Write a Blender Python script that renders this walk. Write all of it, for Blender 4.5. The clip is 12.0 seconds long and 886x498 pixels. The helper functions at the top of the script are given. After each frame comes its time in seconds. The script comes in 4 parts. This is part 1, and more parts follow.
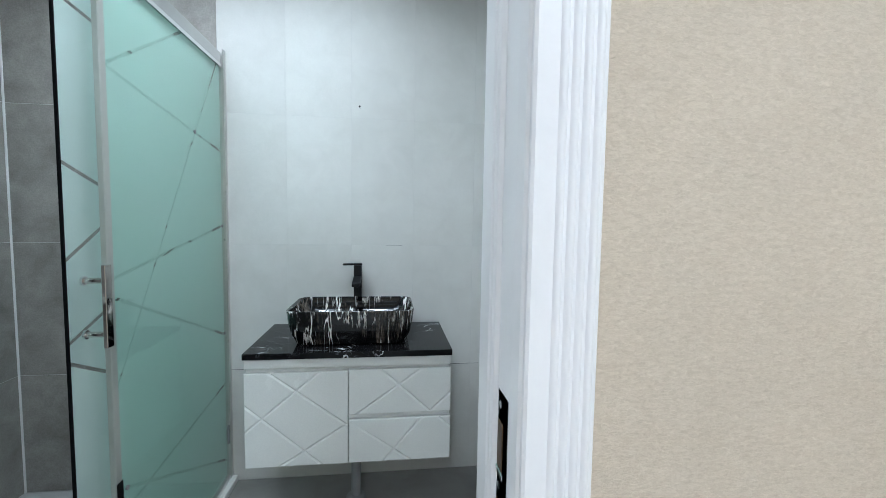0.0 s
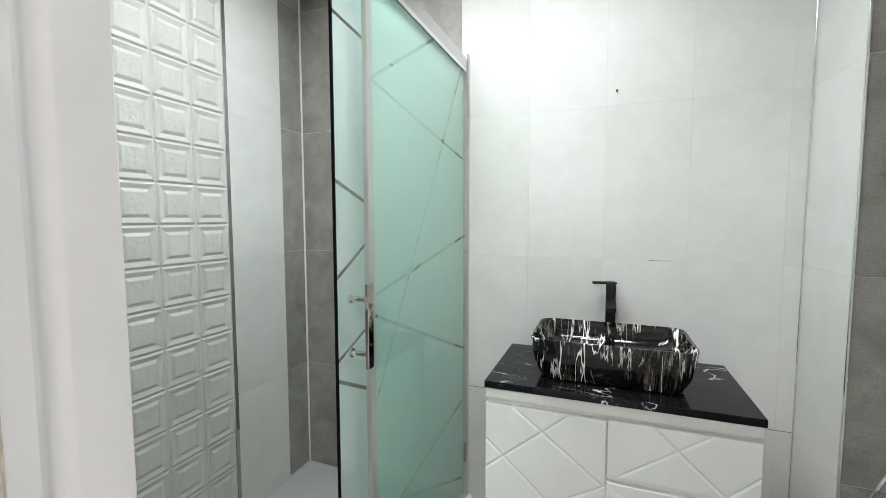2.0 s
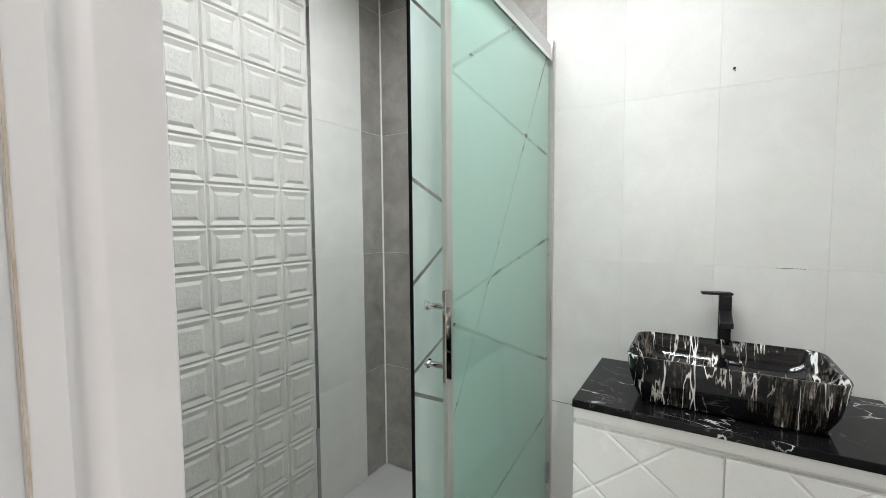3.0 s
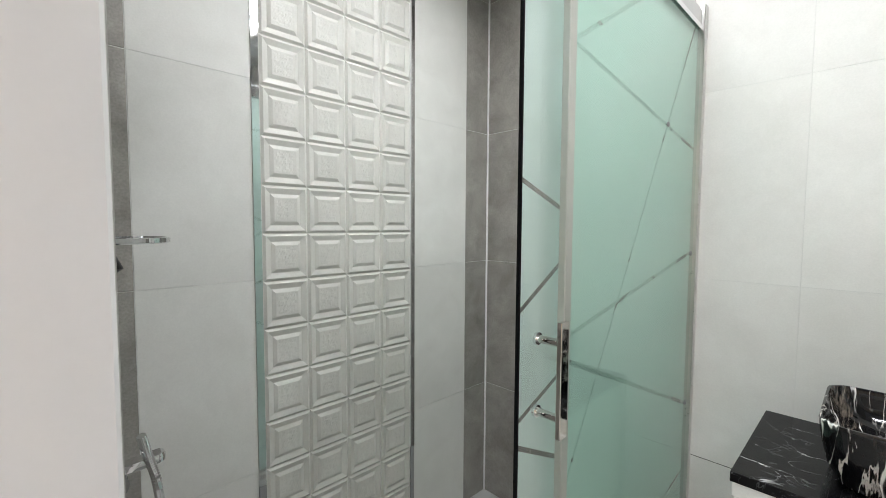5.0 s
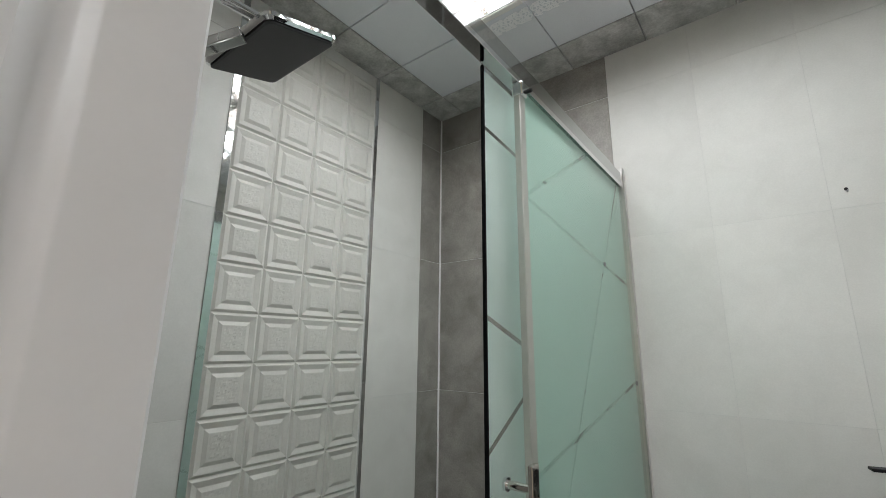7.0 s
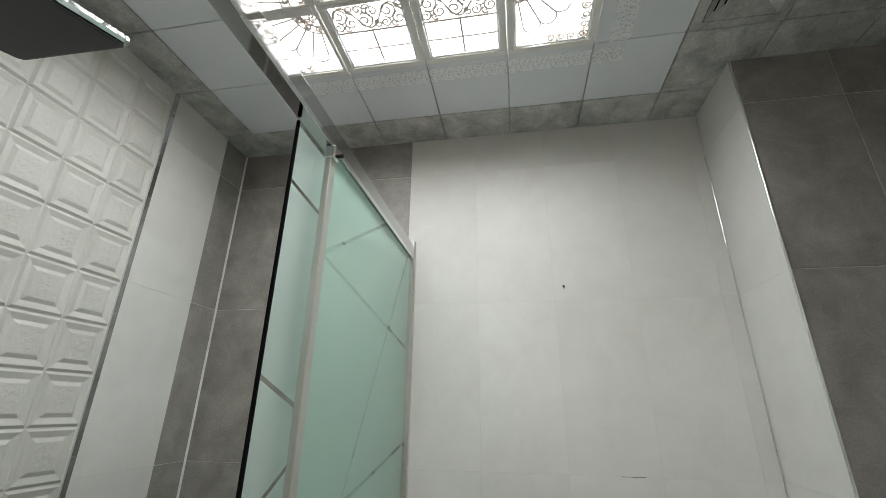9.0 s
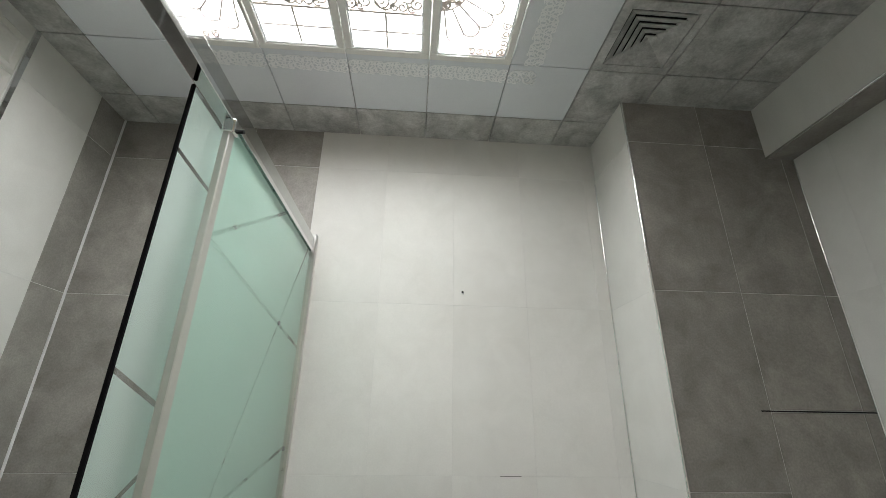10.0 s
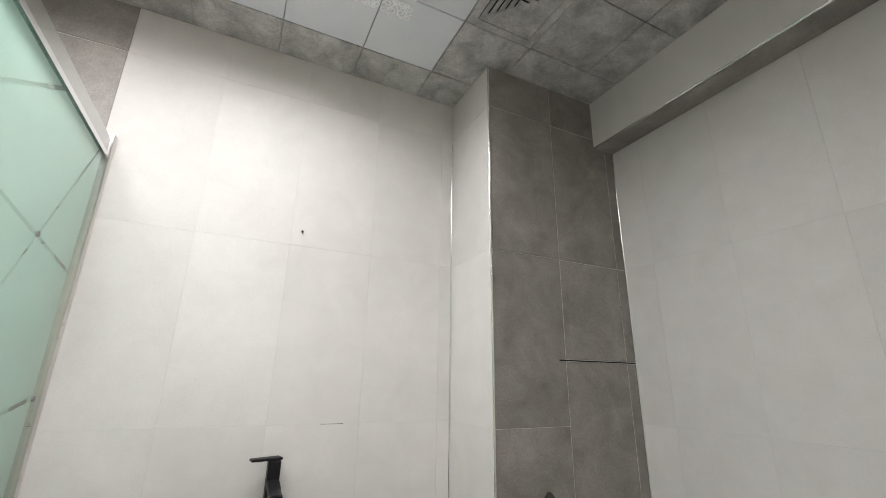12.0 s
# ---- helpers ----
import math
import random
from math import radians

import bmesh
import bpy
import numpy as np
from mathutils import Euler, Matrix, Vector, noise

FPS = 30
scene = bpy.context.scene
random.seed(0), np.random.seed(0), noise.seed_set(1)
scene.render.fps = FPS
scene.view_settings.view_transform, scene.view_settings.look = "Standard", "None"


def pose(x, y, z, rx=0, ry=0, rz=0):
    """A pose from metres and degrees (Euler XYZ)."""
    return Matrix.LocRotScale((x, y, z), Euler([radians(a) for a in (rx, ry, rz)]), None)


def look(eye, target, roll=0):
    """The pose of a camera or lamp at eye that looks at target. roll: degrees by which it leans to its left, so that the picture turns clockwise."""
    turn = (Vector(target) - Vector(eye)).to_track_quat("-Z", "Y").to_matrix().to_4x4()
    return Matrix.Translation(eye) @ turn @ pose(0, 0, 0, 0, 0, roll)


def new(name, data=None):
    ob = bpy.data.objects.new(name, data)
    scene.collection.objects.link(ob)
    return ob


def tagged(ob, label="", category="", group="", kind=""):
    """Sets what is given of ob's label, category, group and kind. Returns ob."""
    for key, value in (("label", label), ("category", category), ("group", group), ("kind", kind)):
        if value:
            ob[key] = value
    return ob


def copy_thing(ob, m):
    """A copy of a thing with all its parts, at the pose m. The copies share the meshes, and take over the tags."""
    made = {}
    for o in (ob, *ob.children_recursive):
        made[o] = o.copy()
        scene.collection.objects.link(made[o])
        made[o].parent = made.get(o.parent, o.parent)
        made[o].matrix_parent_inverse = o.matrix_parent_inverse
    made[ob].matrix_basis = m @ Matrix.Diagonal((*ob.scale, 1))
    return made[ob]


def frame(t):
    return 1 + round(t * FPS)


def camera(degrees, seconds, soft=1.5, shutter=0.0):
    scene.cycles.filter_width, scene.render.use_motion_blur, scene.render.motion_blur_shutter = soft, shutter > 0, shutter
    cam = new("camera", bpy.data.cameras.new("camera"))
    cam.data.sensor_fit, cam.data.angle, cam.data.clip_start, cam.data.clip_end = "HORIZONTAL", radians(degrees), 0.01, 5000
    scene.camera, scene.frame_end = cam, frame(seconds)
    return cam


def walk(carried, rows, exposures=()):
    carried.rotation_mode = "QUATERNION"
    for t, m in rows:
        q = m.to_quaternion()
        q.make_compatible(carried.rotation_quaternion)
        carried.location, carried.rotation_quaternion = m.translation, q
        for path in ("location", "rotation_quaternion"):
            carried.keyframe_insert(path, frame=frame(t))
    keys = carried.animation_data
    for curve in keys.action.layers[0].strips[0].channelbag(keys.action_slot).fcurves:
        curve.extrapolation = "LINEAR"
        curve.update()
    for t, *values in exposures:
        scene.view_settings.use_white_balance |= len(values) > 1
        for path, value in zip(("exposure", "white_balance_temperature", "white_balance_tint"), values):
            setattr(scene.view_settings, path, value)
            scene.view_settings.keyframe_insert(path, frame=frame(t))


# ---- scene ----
cam = camera(93.0, 12.0, soft=0.8)
PATH = [
    (0, (0.141, 0.205, 1.279), (0.397, 2.185, 1.137), 0.9),
    (0.3, (0.083, 0.219, 1.283), (0.202, 2.21, 1.138), 1.1),
    (0.7, (0.023, 0.229, 1.279), (-0.001, 2.224, 1.132), 1.1),
    (1, (-0.002, 0.264, 1.283), (-0.15, 2.253, 1.133), 0.9),
    (1.2, (-0.016, 0.297, 1.287), (-0.264, 2.276, 1.135), 0.7),
    (1.5, (-0.014, 0.364, 1.295), (-0.442, 2.312, 1.151), 0.5),
    (2, (-0.032, 0.474, 1.309), (-0.748, 2.336, 1.167), -0.1),
    (2.5, (-0.046, 0.507, 1.304), (-0.979, 2.271, 1.167), -0.3),
    (4.5, (-0.204, 0.704, 1.318), (-1.476, 2.242, 1.193), 0.1),
    (5, (-0.195, 0.701, 1.322), (-1.624, 2.096, 1.204), 0.3),
    (5.5, (-0.195, 0.678, 1.335), (-1.664, 2.035, 1.284), 0.0),
    (6, (-0.179, 0.67, 1.344), (-1.67, 1.998, 1.456), 0.2),
    (6.5, (-0.199, 0.652, 1.348), (-1.619, 2.031, 1.63), 0.3),
    (7, (-0.211, 0.649, 1.349), (-1.413, 2.183, 1.797), 0.6),
    (9, (-0.191, 0.627, 1.354), (-0.515, 2.469, 2.061), 0.7),
    (9.5, (-0.189, 0.631, 1.349), (-0.287, 2.494, 2.069), 0.8),
    (10, (-0.192, 0.642, 1.348), (-0.066, 2.5, 2.077), 0.9),
    (10.5, (-0.196, 0.662, 1.349), (0.157, 2.49, 2.081), 1.0),
    (11, (-0.206, 0.697, 1.343), (0.362, 2.472, 2.068), 0.8),
    (11.3, (-0.18, 0.705, 1.333), (0.467, 2.456, 2.05), 1.1),
    (12, (-0.164, 0.74, 1.298), (0.663, 2.463, 1.889), 1.0),
]
walk(cam, [(t, look(eye, target, roll)) for t, eye, target, roll in PATH],
     [(0, 0.63, 5330, 3), (0.7, 0.80, 5620, 4), (1.5, 0.99, 5930, 4), (2.0, 1.03, 6070, 7), (2.5, 1.00, 6150, 9), (5.5, 0.91, 6280, 10), (6.5, 0.50, 6300, 9), (7.2, 0.26, 6260, 8), (8.8, 0.28, 6350, 7),
      (10.0, 0.47, 6430, 8), (10.5, 0.58, 6480, 9), (11.3, 0.64, 6500, 11), (12, 0.90, 6500, 14)])

# ---- world and light ----
world = bpy.data.worlds.new("world")
scene.world = world
world.use_nodes = True
world.node_tree.nodes["Background"].inputs["Color"].default_value = (0.5, 0.55, 0.6, 1)
world.node_tree.nodes["Background"].inputs["Strength"].default_value = 0.02
PANEL_GLOW = 4.7
LED_WATTS = 1.30
# strength of the added, unseen fill lamps in the hall
HALL_FILL_GLOW = 55.0

# ---- plan (metres) ----
XL, XR, YB, YD, ZC = -1.5, 1.28, 2.27, 0.733, 2.535   # left, right, back, door wall (inside), ceiling
CX, CY = 0.612, 1.96                                   # pipe column: its left face and its front
BX, BZ = 1.168, 2.303                                  # beam: inner face and underside
SX = -0.61                                             # shower screen
DL, DR, YO = -0.442, 0.260, 0.605                      # door jambs, hall face of the door wall
JOINTS = (-0.052, 0.548, 1.148, 1.748, 2.348, 2.948)   # heights of the wall-tile courses


# ---- materials ----
def nodes_of(name, rough=0.5, metal=0.0):
    m = bpy.data.materials.new(name)
    m.use_nodes = True
    nt = m.node_tree
    p = nt.nodes["Principled BSDF"]
    p.inputs["Roughness"].default_value = rough
    p.inputs["Metallic"].default_value = metal
    p.inputs["Specular IOR Level"].default_value = 0.38
    return m, nt, p


def coords(nt, scale, obj=True, stretch=(1, 1, 1)):
    c = nt.nodes.new("ShaderNodeTexCoord")
    mp = nt.nodes.new("ShaderNodeMapping")
    mp.inputs["Scale"].default_value = [scale * s for s in stretch]
    if obj:
        info = nt.nodes.new("ShaderNodeObjectInfo")
        mul = nt.nodes.new("ShaderNodeVectorMath")
        mul.operation = "SCALE"
        mul.inputs[0].default_value = (37, 53, 71)
        nt.links.new(info.outputs["Random"], mul.inputs["Scale"])
        nt.links.new(mul.outputs[0], mp.inputs["Location"])
    nt.links.new(c.outputs["Object"], mp.inputs["Vector"])
    return mp.outputs[0]


def noise_of(nt, vec, detail=6, rough=0.6, distort=0.0):
    n = nt.nodes.new("ShaderNodeTexNoise")
    n.inputs["Scale"].default_value = 1.0
    n.inputs["Detail"].default_value = detail
    n.inputs["Roughness"].default_value = rough
    n.inputs["Distortion"].default_value = distort
    nt.links.new(vec, n.inputs["Vector"])
    return n.outputs["Fac"]


def ramp(nt, fac, stops):
    r = nt.nodes.new("ShaderNodeValToRGB")
    els = r.color_ramp.elements
    while len(els) < len(stops):
        els.new(0.5)
    for e, (pos, col) in zip(els, stops):
        e.position, e.color = pos, (*col, 1)
    nt.links.new(fac, r.inputs["Fac"])
    return r.outputs["Color"]


def blend(nt, a, b, fac, kind="MULTIPLY"):
    x = nt.nodes.new("ShaderNodeMix")
    x.data_type, x.blend_type = "RGBA", kind
    if isinstance(fac, float):
        x.inputs[0].default_value = fac
    else:
        nt.links.new(fac, x.inputs[0])
    nt.links.new(a, x.inputs[6])
    nt.links.new(b, x.inputs[7])
    return x.outputs[2]


def bump(nt, p, height, strength=0.2, distance=0.002):
    b = nt.nodes.new("ShaderNodeBump")
    b.inputs["Strength"].default_value = strength
    b.inputs["Distance"].default_value = distance
    nt.links.new(height, b.inputs["Height"])
    nt.links.new(b.outputs[0], p.inputs["Normal"])


def cloudy(name, lo, hi, scale, rough, metal=0.0, stretch=(1, 1, 1), grain=220.0, relief=0.06, obj=True, spread=0.22, vary=0.0, amp=0.93):
    """A surface clouded between two colours, with fine grain in colour and relief."""
    m, nt, p = nodes_of(name, rough, metal)
    big = noise_of(nt, coords(nt, scale, obj, stretch), 7, 0.62, 0.4)
    col = ramp(nt, big, [(0.5 - spread, lo), (0.5 + spread, hi)])
    fine = noise_of(nt, coords(nt, grain, obj), 3, 0.6)
    speck = ramp(nt, fine, [(0.3, (amp, amp, amp)), (0.7, (1, 1, 1))])
    out = blend(nt, col, speck, 0.8)
    if vary:
        info = nt.nodes.new("ShaderNodeObjectInfo")
        tone = ramp(nt, info.outputs["Random"], [(0.0, (1 - vary, 1 - vary, 1 - vary)), (1.0, (1, 1, 1))])
        out = blend(nt, out, tone, 1.0)
    nt.links.new(out, p.inputs["Base Color"])
    rr = nt.nodes.new("ShaderNodeMapRange")
    rr.inputs["To Min"].default_value = max(0.02, rough - 0.08)
    rr.inputs["To Max"].default_value = rough + 0.1
    nt.links.new(big, rr.inputs["Value"])
    nt.links.new(rr.outputs[0], p.inputs["Roughness"])
    if relief:
        bump(nt, p, fine, relief, 0.001)
    return m


def metal(name, col, rough):
    m, nt, p = nodes_of(name, rough, 1.0)
    fine = noise_of(nt, coords(nt, 60, False), 4)
    nt.links.new(ramp(nt, fine, [(0.2, tuple(0.9 * c for c in col)), (0.8, col)]), p.inputs["Base Color"])
    r = nt.nodes.new("ShaderNodeMapRange")
    r.inputs["To Min"].default_value, r.inputs["To Max"].default_value = rough * 0.7, rough * 1.4
    nt.links.new(fine, r.inputs["Value"])
    nt.links.new(r.outputs[0], p.inputs["Roughness"])
    return m


LIGHT_TILE = cloudy("light_stone_tile", (0.68, 0.666, 0.632), (0.75, 0.738, 0.706), 2.6, 0.5, stretch=(3, 3, 0.7), vary=0.075)
LIGHT_TILE.node_tree.nodes["Principled BSDF"].inputs["Specular IOR Level"].default_value = 0.16
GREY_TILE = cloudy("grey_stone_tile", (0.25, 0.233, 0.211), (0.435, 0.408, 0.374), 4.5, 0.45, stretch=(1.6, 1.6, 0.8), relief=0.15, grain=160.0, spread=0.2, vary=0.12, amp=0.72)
EMBOSS_TILE = cloudy("embossed_cream_tile", (0.60, 0.584, 0.543), (0.68, 0.664, 0.622), 5, 0.42, grain=120, relief=0.12)
FLOOR_TILE = cloudy("pale_grey_floor_tile", (0.45, 0.443, 0.43), (0.55, 0.543, 0.53), 3, 0.35)
# room floor tile, darkened to paint in the shade under the vanity
FLOOR_SHADED = cloudy("shaded_floor_tile", (0.24, 0.23, 0.215), (0.34, 0.328, 0.31), 4, 0.4, vary=0.08)
GROUT_WHITE = cloudy("white_grout", (0.62, 0.61, 0.58), (0.75, 0.74, 0.72), 12, 0.8, obj=False)
GROUT_GREY = cloudy("pale_grout", (0.58, 0.57, 0.55), (0.66, 0.65, 0.63), 12, 0.8, obj=False)
PLASTER = cloudy("plaster", (0.5, 0.5, 0.49), (0.6, 0.6, 0.58), 4, 0.8, obj=False)
WHITE_PAINT = cloudy("white_lacquer", (0.755, 0.738, 0.735), (0.82, 0.804, 0.80), 5, 0.34, obj=False, relief=0.01, amp=0.985)
WHITE_GLOSS = cloudy("white_gloss_lacquer", (0.83, 0.823, 0.785), (0.88, 0.873, 0.835), 3, 0.24, obj=False, relief=0.0)
CHROME = metal("chrome", (0.80, 0.81, 0.82), 0.045)
NICKEL = metal("polished_nickel", (0.74, 0.71, 0.67), 0.05)
ALU = metal("satin_aluminium", (0.70, 0.69, 0.67), 0.3)
PALE_ALU = metal("pale_anodised_profile", (0.69, 0.69, 0.65), 0.45)
RAIL = metal("polished_rail", (0.52, 0.52, 0.515), 0.05)
TRIM = metal("polished_trim", (0.92, 0.92, 0.92), 0.16)
BLACK_METAL = cloudy("matt_black_metal", (0.006, 0.006, 0.007), (0.012, 0.012, 0.013), 8, 0.42, obj=False, relief=0.02)
BLACK_METAL.node_tree.nodes["Principled BSDF"].inputs["Specular IOR Level"].default_value = 0.22
BLACK_RUBBER = cloudy("black_rubber_seal", (0.004, 0.004, 0.005), (0.008, 0.008, 0.009), 20, 0.85, obj=False)
BLACK_RUBBER.node_tree.nodes["Principled BSDF"].inputs["Specular IOR Level"].default_value = 0.1
BLACK_NOZZLE = cloudy("dark_nozzle_plate", (0.022, 0.021, 0.023), (0.04, 0.038, 0.04), 30, 0.5, obj=False)
DARK_STEEL = metal("dark_steel", (0.05, 0.048, 0.052), 0.2)
BRASS = metal("worn_brass", (0.17, 0.105, 0.06), 0.4)
CEIL_DARK = cloudy("grey_concrete_print_panel", (0.35, 0.345, 0.33), (0.70, 0.695, 0.675), 11, 0.3, obj=False, spread=0.17, grain=110.0, amp=0.70)
CEIL_LIGHT = cloudy("pale_gloss_panel", (0.74, 0.765, 0.797), (0.80, 0.825, 0.855), 3, 0.16, obj=False, relief=0.0)
CEIL_LIGHT.node_tree.nodes["Principled BSDF"].inputs["Specular IOR Level"].default_value = 0.6
ORNAMENT = cloudy("white_printed_ornament", (0.90, 0.91, 0.92), (0.95, 0.955, 0.96), 9, 0.3, obj=False, relief=0.0)
LATTICE = cloudy("champagne_lattice", (0.76, 0.68, 0.64), (0.86, 0.79, 0.75), 20, 0.4, obj=False, relief=0.0)
FILLER = cloudy("yellowed_filler", (0.52, 0.43, 0.34), (0.72, 0.65, 0.56), 30, 0.8, obj=False)
DARK_PLASTIC = cloudy("dark_bronze_plastic", (0.028, 0.025, 0.022), (0.05, 0.046, 0.042), 14, 0.4, obj=False)
GREY_PLASTIC = cloudy("grey_plastic", (0.25, 0.25, 0.25), (0.34, 0.34, 0.34), 10, 0.5, obj=False)
DARK_VOID = cloudy("dark_gap", (0.012, 0.012, 0.012), (0.02, 0.02, 0.02), 10, 0.9, obj=False, relief=0.0)


def glow(name, col, strength):
    m, nt, p = nodes_of(name, 0.4)
    p.inputs["Base Color"].default_value = (0.9, 0.9, 0.9, 1)
    p.inputs["Emission Color"].default_value = (*col, 1)
    p.inputs["Emission Strength"].default_value = strength
    return m


PANEL_LIGHT = glow("lit_panel", (0.98, 0.99, 0.985), PANEL_GLOW)
HALL_FILL = glow("hall_fill_light", (0.96, 0.97, 0.99), HALL_FILL_GLOW)


def wallpaper():
    m, nt, p = nodes_of("beige_wallpaper", 0.6)
    streak = noise_of(nt, coords(nt, 1, False, (115, 115, 330)), 5, 0.75, 0.8)
    patch = noise_of(nt, coords(nt, 3.5, False), 4, 0.6)
    a = ramp(nt, streak, [(0.3, (0.61, 0.507, 0.382)), (0.7, (0.80, 0.695, 0.558))])
    b = ramp(nt, patch, [(0.3, (0.92, 0.92, 0.92)), (0.7, (1, 1, 1))])
    nt.links.new(blend(nt, a, b, 1.0), p.inputs["Base Color"])
    bump(nt, p, streak, 0.9, 0.003)
    return m


WALLPAPER = wallpaper()


def vein(nt, vec, width, soft, detail=3.0, distort=0.6):
    """White lines where a stretched noise crosses its middle value: 1 on the line, 0 beside it."""
    n = noise_of(nt, vec, detail, 0.5, distort)
    k, w = (0, 0, 0), (1, 1, 1)
    return ramp(nt, n, [(0.5 - width - soft, k), (0.5 - width, w), (0.5 + width, w), (0.5 + width + soft, k)])


def black_marble(name, streaky):
    """Polished black stone: sparse white veins, or for the basin close upright streaks in clusters."""
    m, nt, p = nodes_of(name, 0.05)
    p.inputs["Specular IOR Level"].default_value = 0.5 if streaky else 0.17
    ink = ramp(nt, noise_of(nt, coords(nt, 7, False), 4), [(0.3, (0.004, 0.004, 0.005)), (0.8, (0.014, 0.013, 0.013))])
    if streaky:
        bold = blend(nt, vein(nt, coords(nt, 1, False, (13, 3.0, 1.8)), 0.0042, 0.004, 3.5, 0.15),
                     ramp(nt, noise_of(nt, coords(nt, 1, False, (10, 5, 4)), 2), [(0.43, (0, 0, 0)), (0.50, (0.86, 0.84, 0.80))]), 1.0)
        thin = blend(nt, vein(nt, coords(nt, 1, False, (34, 7, 4.5)), 0.008, 0.012, 5, 0.2),
                     ramp(nt, noise_of(nt, coords(nt, 1, False, (9, 5, 9)), 4), [(0.47, (0, 0, 0)), (0.58, (0.66, 0.62, 0.57))]), 1.0)
        rust = blend(nt, ramp(nt, noise_of(nt, coords(nt, 1, False, (150, 22, 11)), 6, 0.75), [(0.48, (0, 0, 0)), (0.64, (0.20, 0.165, 0.13))]),
                     ramp(nt, noise_of(nt, coords(nt, 1, False, (8, 4, 7)), 4), [(0.50, (0, 0, 0)), (0.60, (1, 1, 1))]), 1.0)
        both = blend(nt, blend(nt, bold, thin, 1.0, "ADD"), rust, 1.0, "ADD")
    else:
        long = blend(nt, vein(nt, coords(nt, 1, False, (3.2, 6.5, 5)), 0.0035, 0.004, 7, 1.1),
                     ramp(nt, noise_of(nt, coords(nt, 7, False), 3), [(0.50, (0.01, 0.01, 0.01)), (0.62, (0.66, 0.66, 0.65))]), 1.0)
        fine = blend(nt, vein(nt, coords(nt, 1, False, (10, 16, 10)), 0.003, 0.006, 6, 1.3),
                     ramp(nt, noise_of(nt, coords(nt, 8, False), 3), [(0.54, (0, 0, 0)), (0.68, (0.17, 0.17, 0.17))]), 1.0)
        both = blend(nt, long, fine, 1.0, "ADD")
    nt.links.new(blend(nt, ink, both, 1.0, "ADD"), p.inputs["Base Color"])
    return m


BASIN_STONE = black_marble("streaked_black_ceramic", True)
COUNTER_STONE = black_marble("veined_black_marble", False)


def clear_glass(name, tint):
    m = bpy.data.materials.new(name)
    m.use_nodes = True
    nt = m.node_tree
    nt.nodes.clear()
    out = nt.nodes.new("ShaderNodeOutputMaterial")
    t = nt.nodes.new("ShaderNodeBsdfTransparent")
    t.inputs["Color"].default_value = (*tint, 1)
    g = nt.nodes.new("ShaderNodeBsdfGlossy")
    g.inputs["Roughness"].default_value = 0.02
    lw = nt.nodes.new("ShaderNodeLayerWeight")
    lw.inputs["Blend"].default_value = 0.5
    pw = nt.nodes.new("ShaderNodeMath")
    pw.operation = "POWER"
    pw.inputs[1].default_value = 4.0
    nt.links.new(lw.outputs["Facing"], pw.inputs[0])
    f = nt.nodes.new("ShaderNodeMapRange")
    f.inputs["To Min"].default_value, f.inputs["To Max"].default_value = 0.035, 0.7
    nt.links.new(pw.outputs[0], f.inputs["Value"])
    x = nt.nodes.new("ShaderNodeMixShader")
    nt.links.new(f.outputs[0], x.inputs[0])
    nt.links.new(t.outputs[0], x.inputs[1])
    nt.links.new(g.outputs[0], x.inputs[2])
    nt.links.new(x.outputs[0], out.inputs["Surface"])
    return m


def frosted():
    """The etched layer of the shower glass: passes light on, scattered and tinted green."""
    m = bpy.data.materials.new("frosted_green_glass")
    m.use_nodes = True
    nt = m.node_tree
    nt.nodes.clear()
    out = nt.nodes.new("ShaderNodeOutputMaterial")
    tr = nt.nodes.new("ShaderNodeBsdfTranslucent")
    df = nt.nodes.new("ShaderNodeBsdfDiffuse")
    n = noise_of(nt, coords(nt, 2.2, False), 3, 0.5)
    col = ramp(nt, n, [(0.3, (0.835, 0.95, 0.905)), (0.7, (0.88, 0.98, 0.945))])
    nt.links.new(col, tr.inputs["Color"])
    nt.links.new(col, df.inputs["Color"])
    x = nt.nodes.new("ShaderNodeMixShader")
    x.inputs[0].default_value = 0.45
    nt.links.new(tr.outputs[0], x.inputs[1])
    nt.links.new(df.outputs[0], x.inputs[2])
    gl = nt.nodes.new("ShaderNodeBsdfGlossy")
    gl.inputs["Roughness"].default_value = 0.25
    y = nt.nodes.new("ShaderNodeMixShader")
    y.inputs[0].default_value = 0.05
    nt.links.new(x.outputs[0], y.inputs[1])
    nt.links.new(gl.outputs[0], y.inputs[2])
    nt.links.new(y.outputs[0], out.inputs["Surface"])
    return m


# one glass in two tints; the deeper green paints in overlapping panes
CLEAR = clear_glass("clear_overlap_tint_glass", (0.90, 0.972, 0.942))
CLEAR_PALE = clear_glass("clear_pale_glass", (0.95, 0.98, 0.97))
FROST = frosted()


# ---- mesh helpers ----
def mesh_of(name, bm, mats, smooth=False):
    me = bpy.data.meshes.new(name)
    bm.normal_update()
    bm.to_mesh(me)
    bm.free()
    for m in (mats if isinstance(mats, (list, tuple)) else [mats]):
        me.materials.append(m)
    if smooth:
        me.polygons.foreach_set("use_smooth", [True] * len(me.polygons))
        me.set_sharp_from_angle(angle=radians(35))
    return me


def part(name, bm, material, parent=None, label="", smooth=False):
    ob = new(name, mesh_of(name, bm, material, smooth))
    if parent is not None:
        ob.parent = parent
    if label:
        ob["label"] = label
    return ob


def empty(name, label, category, m=None, group="", kind=""):
    ob = new(name)
    ob.empty_display_size = 0.05
    if m is not None:
        ob.matrix_basis = m
    return tagged(ob, label, category, group, kind)


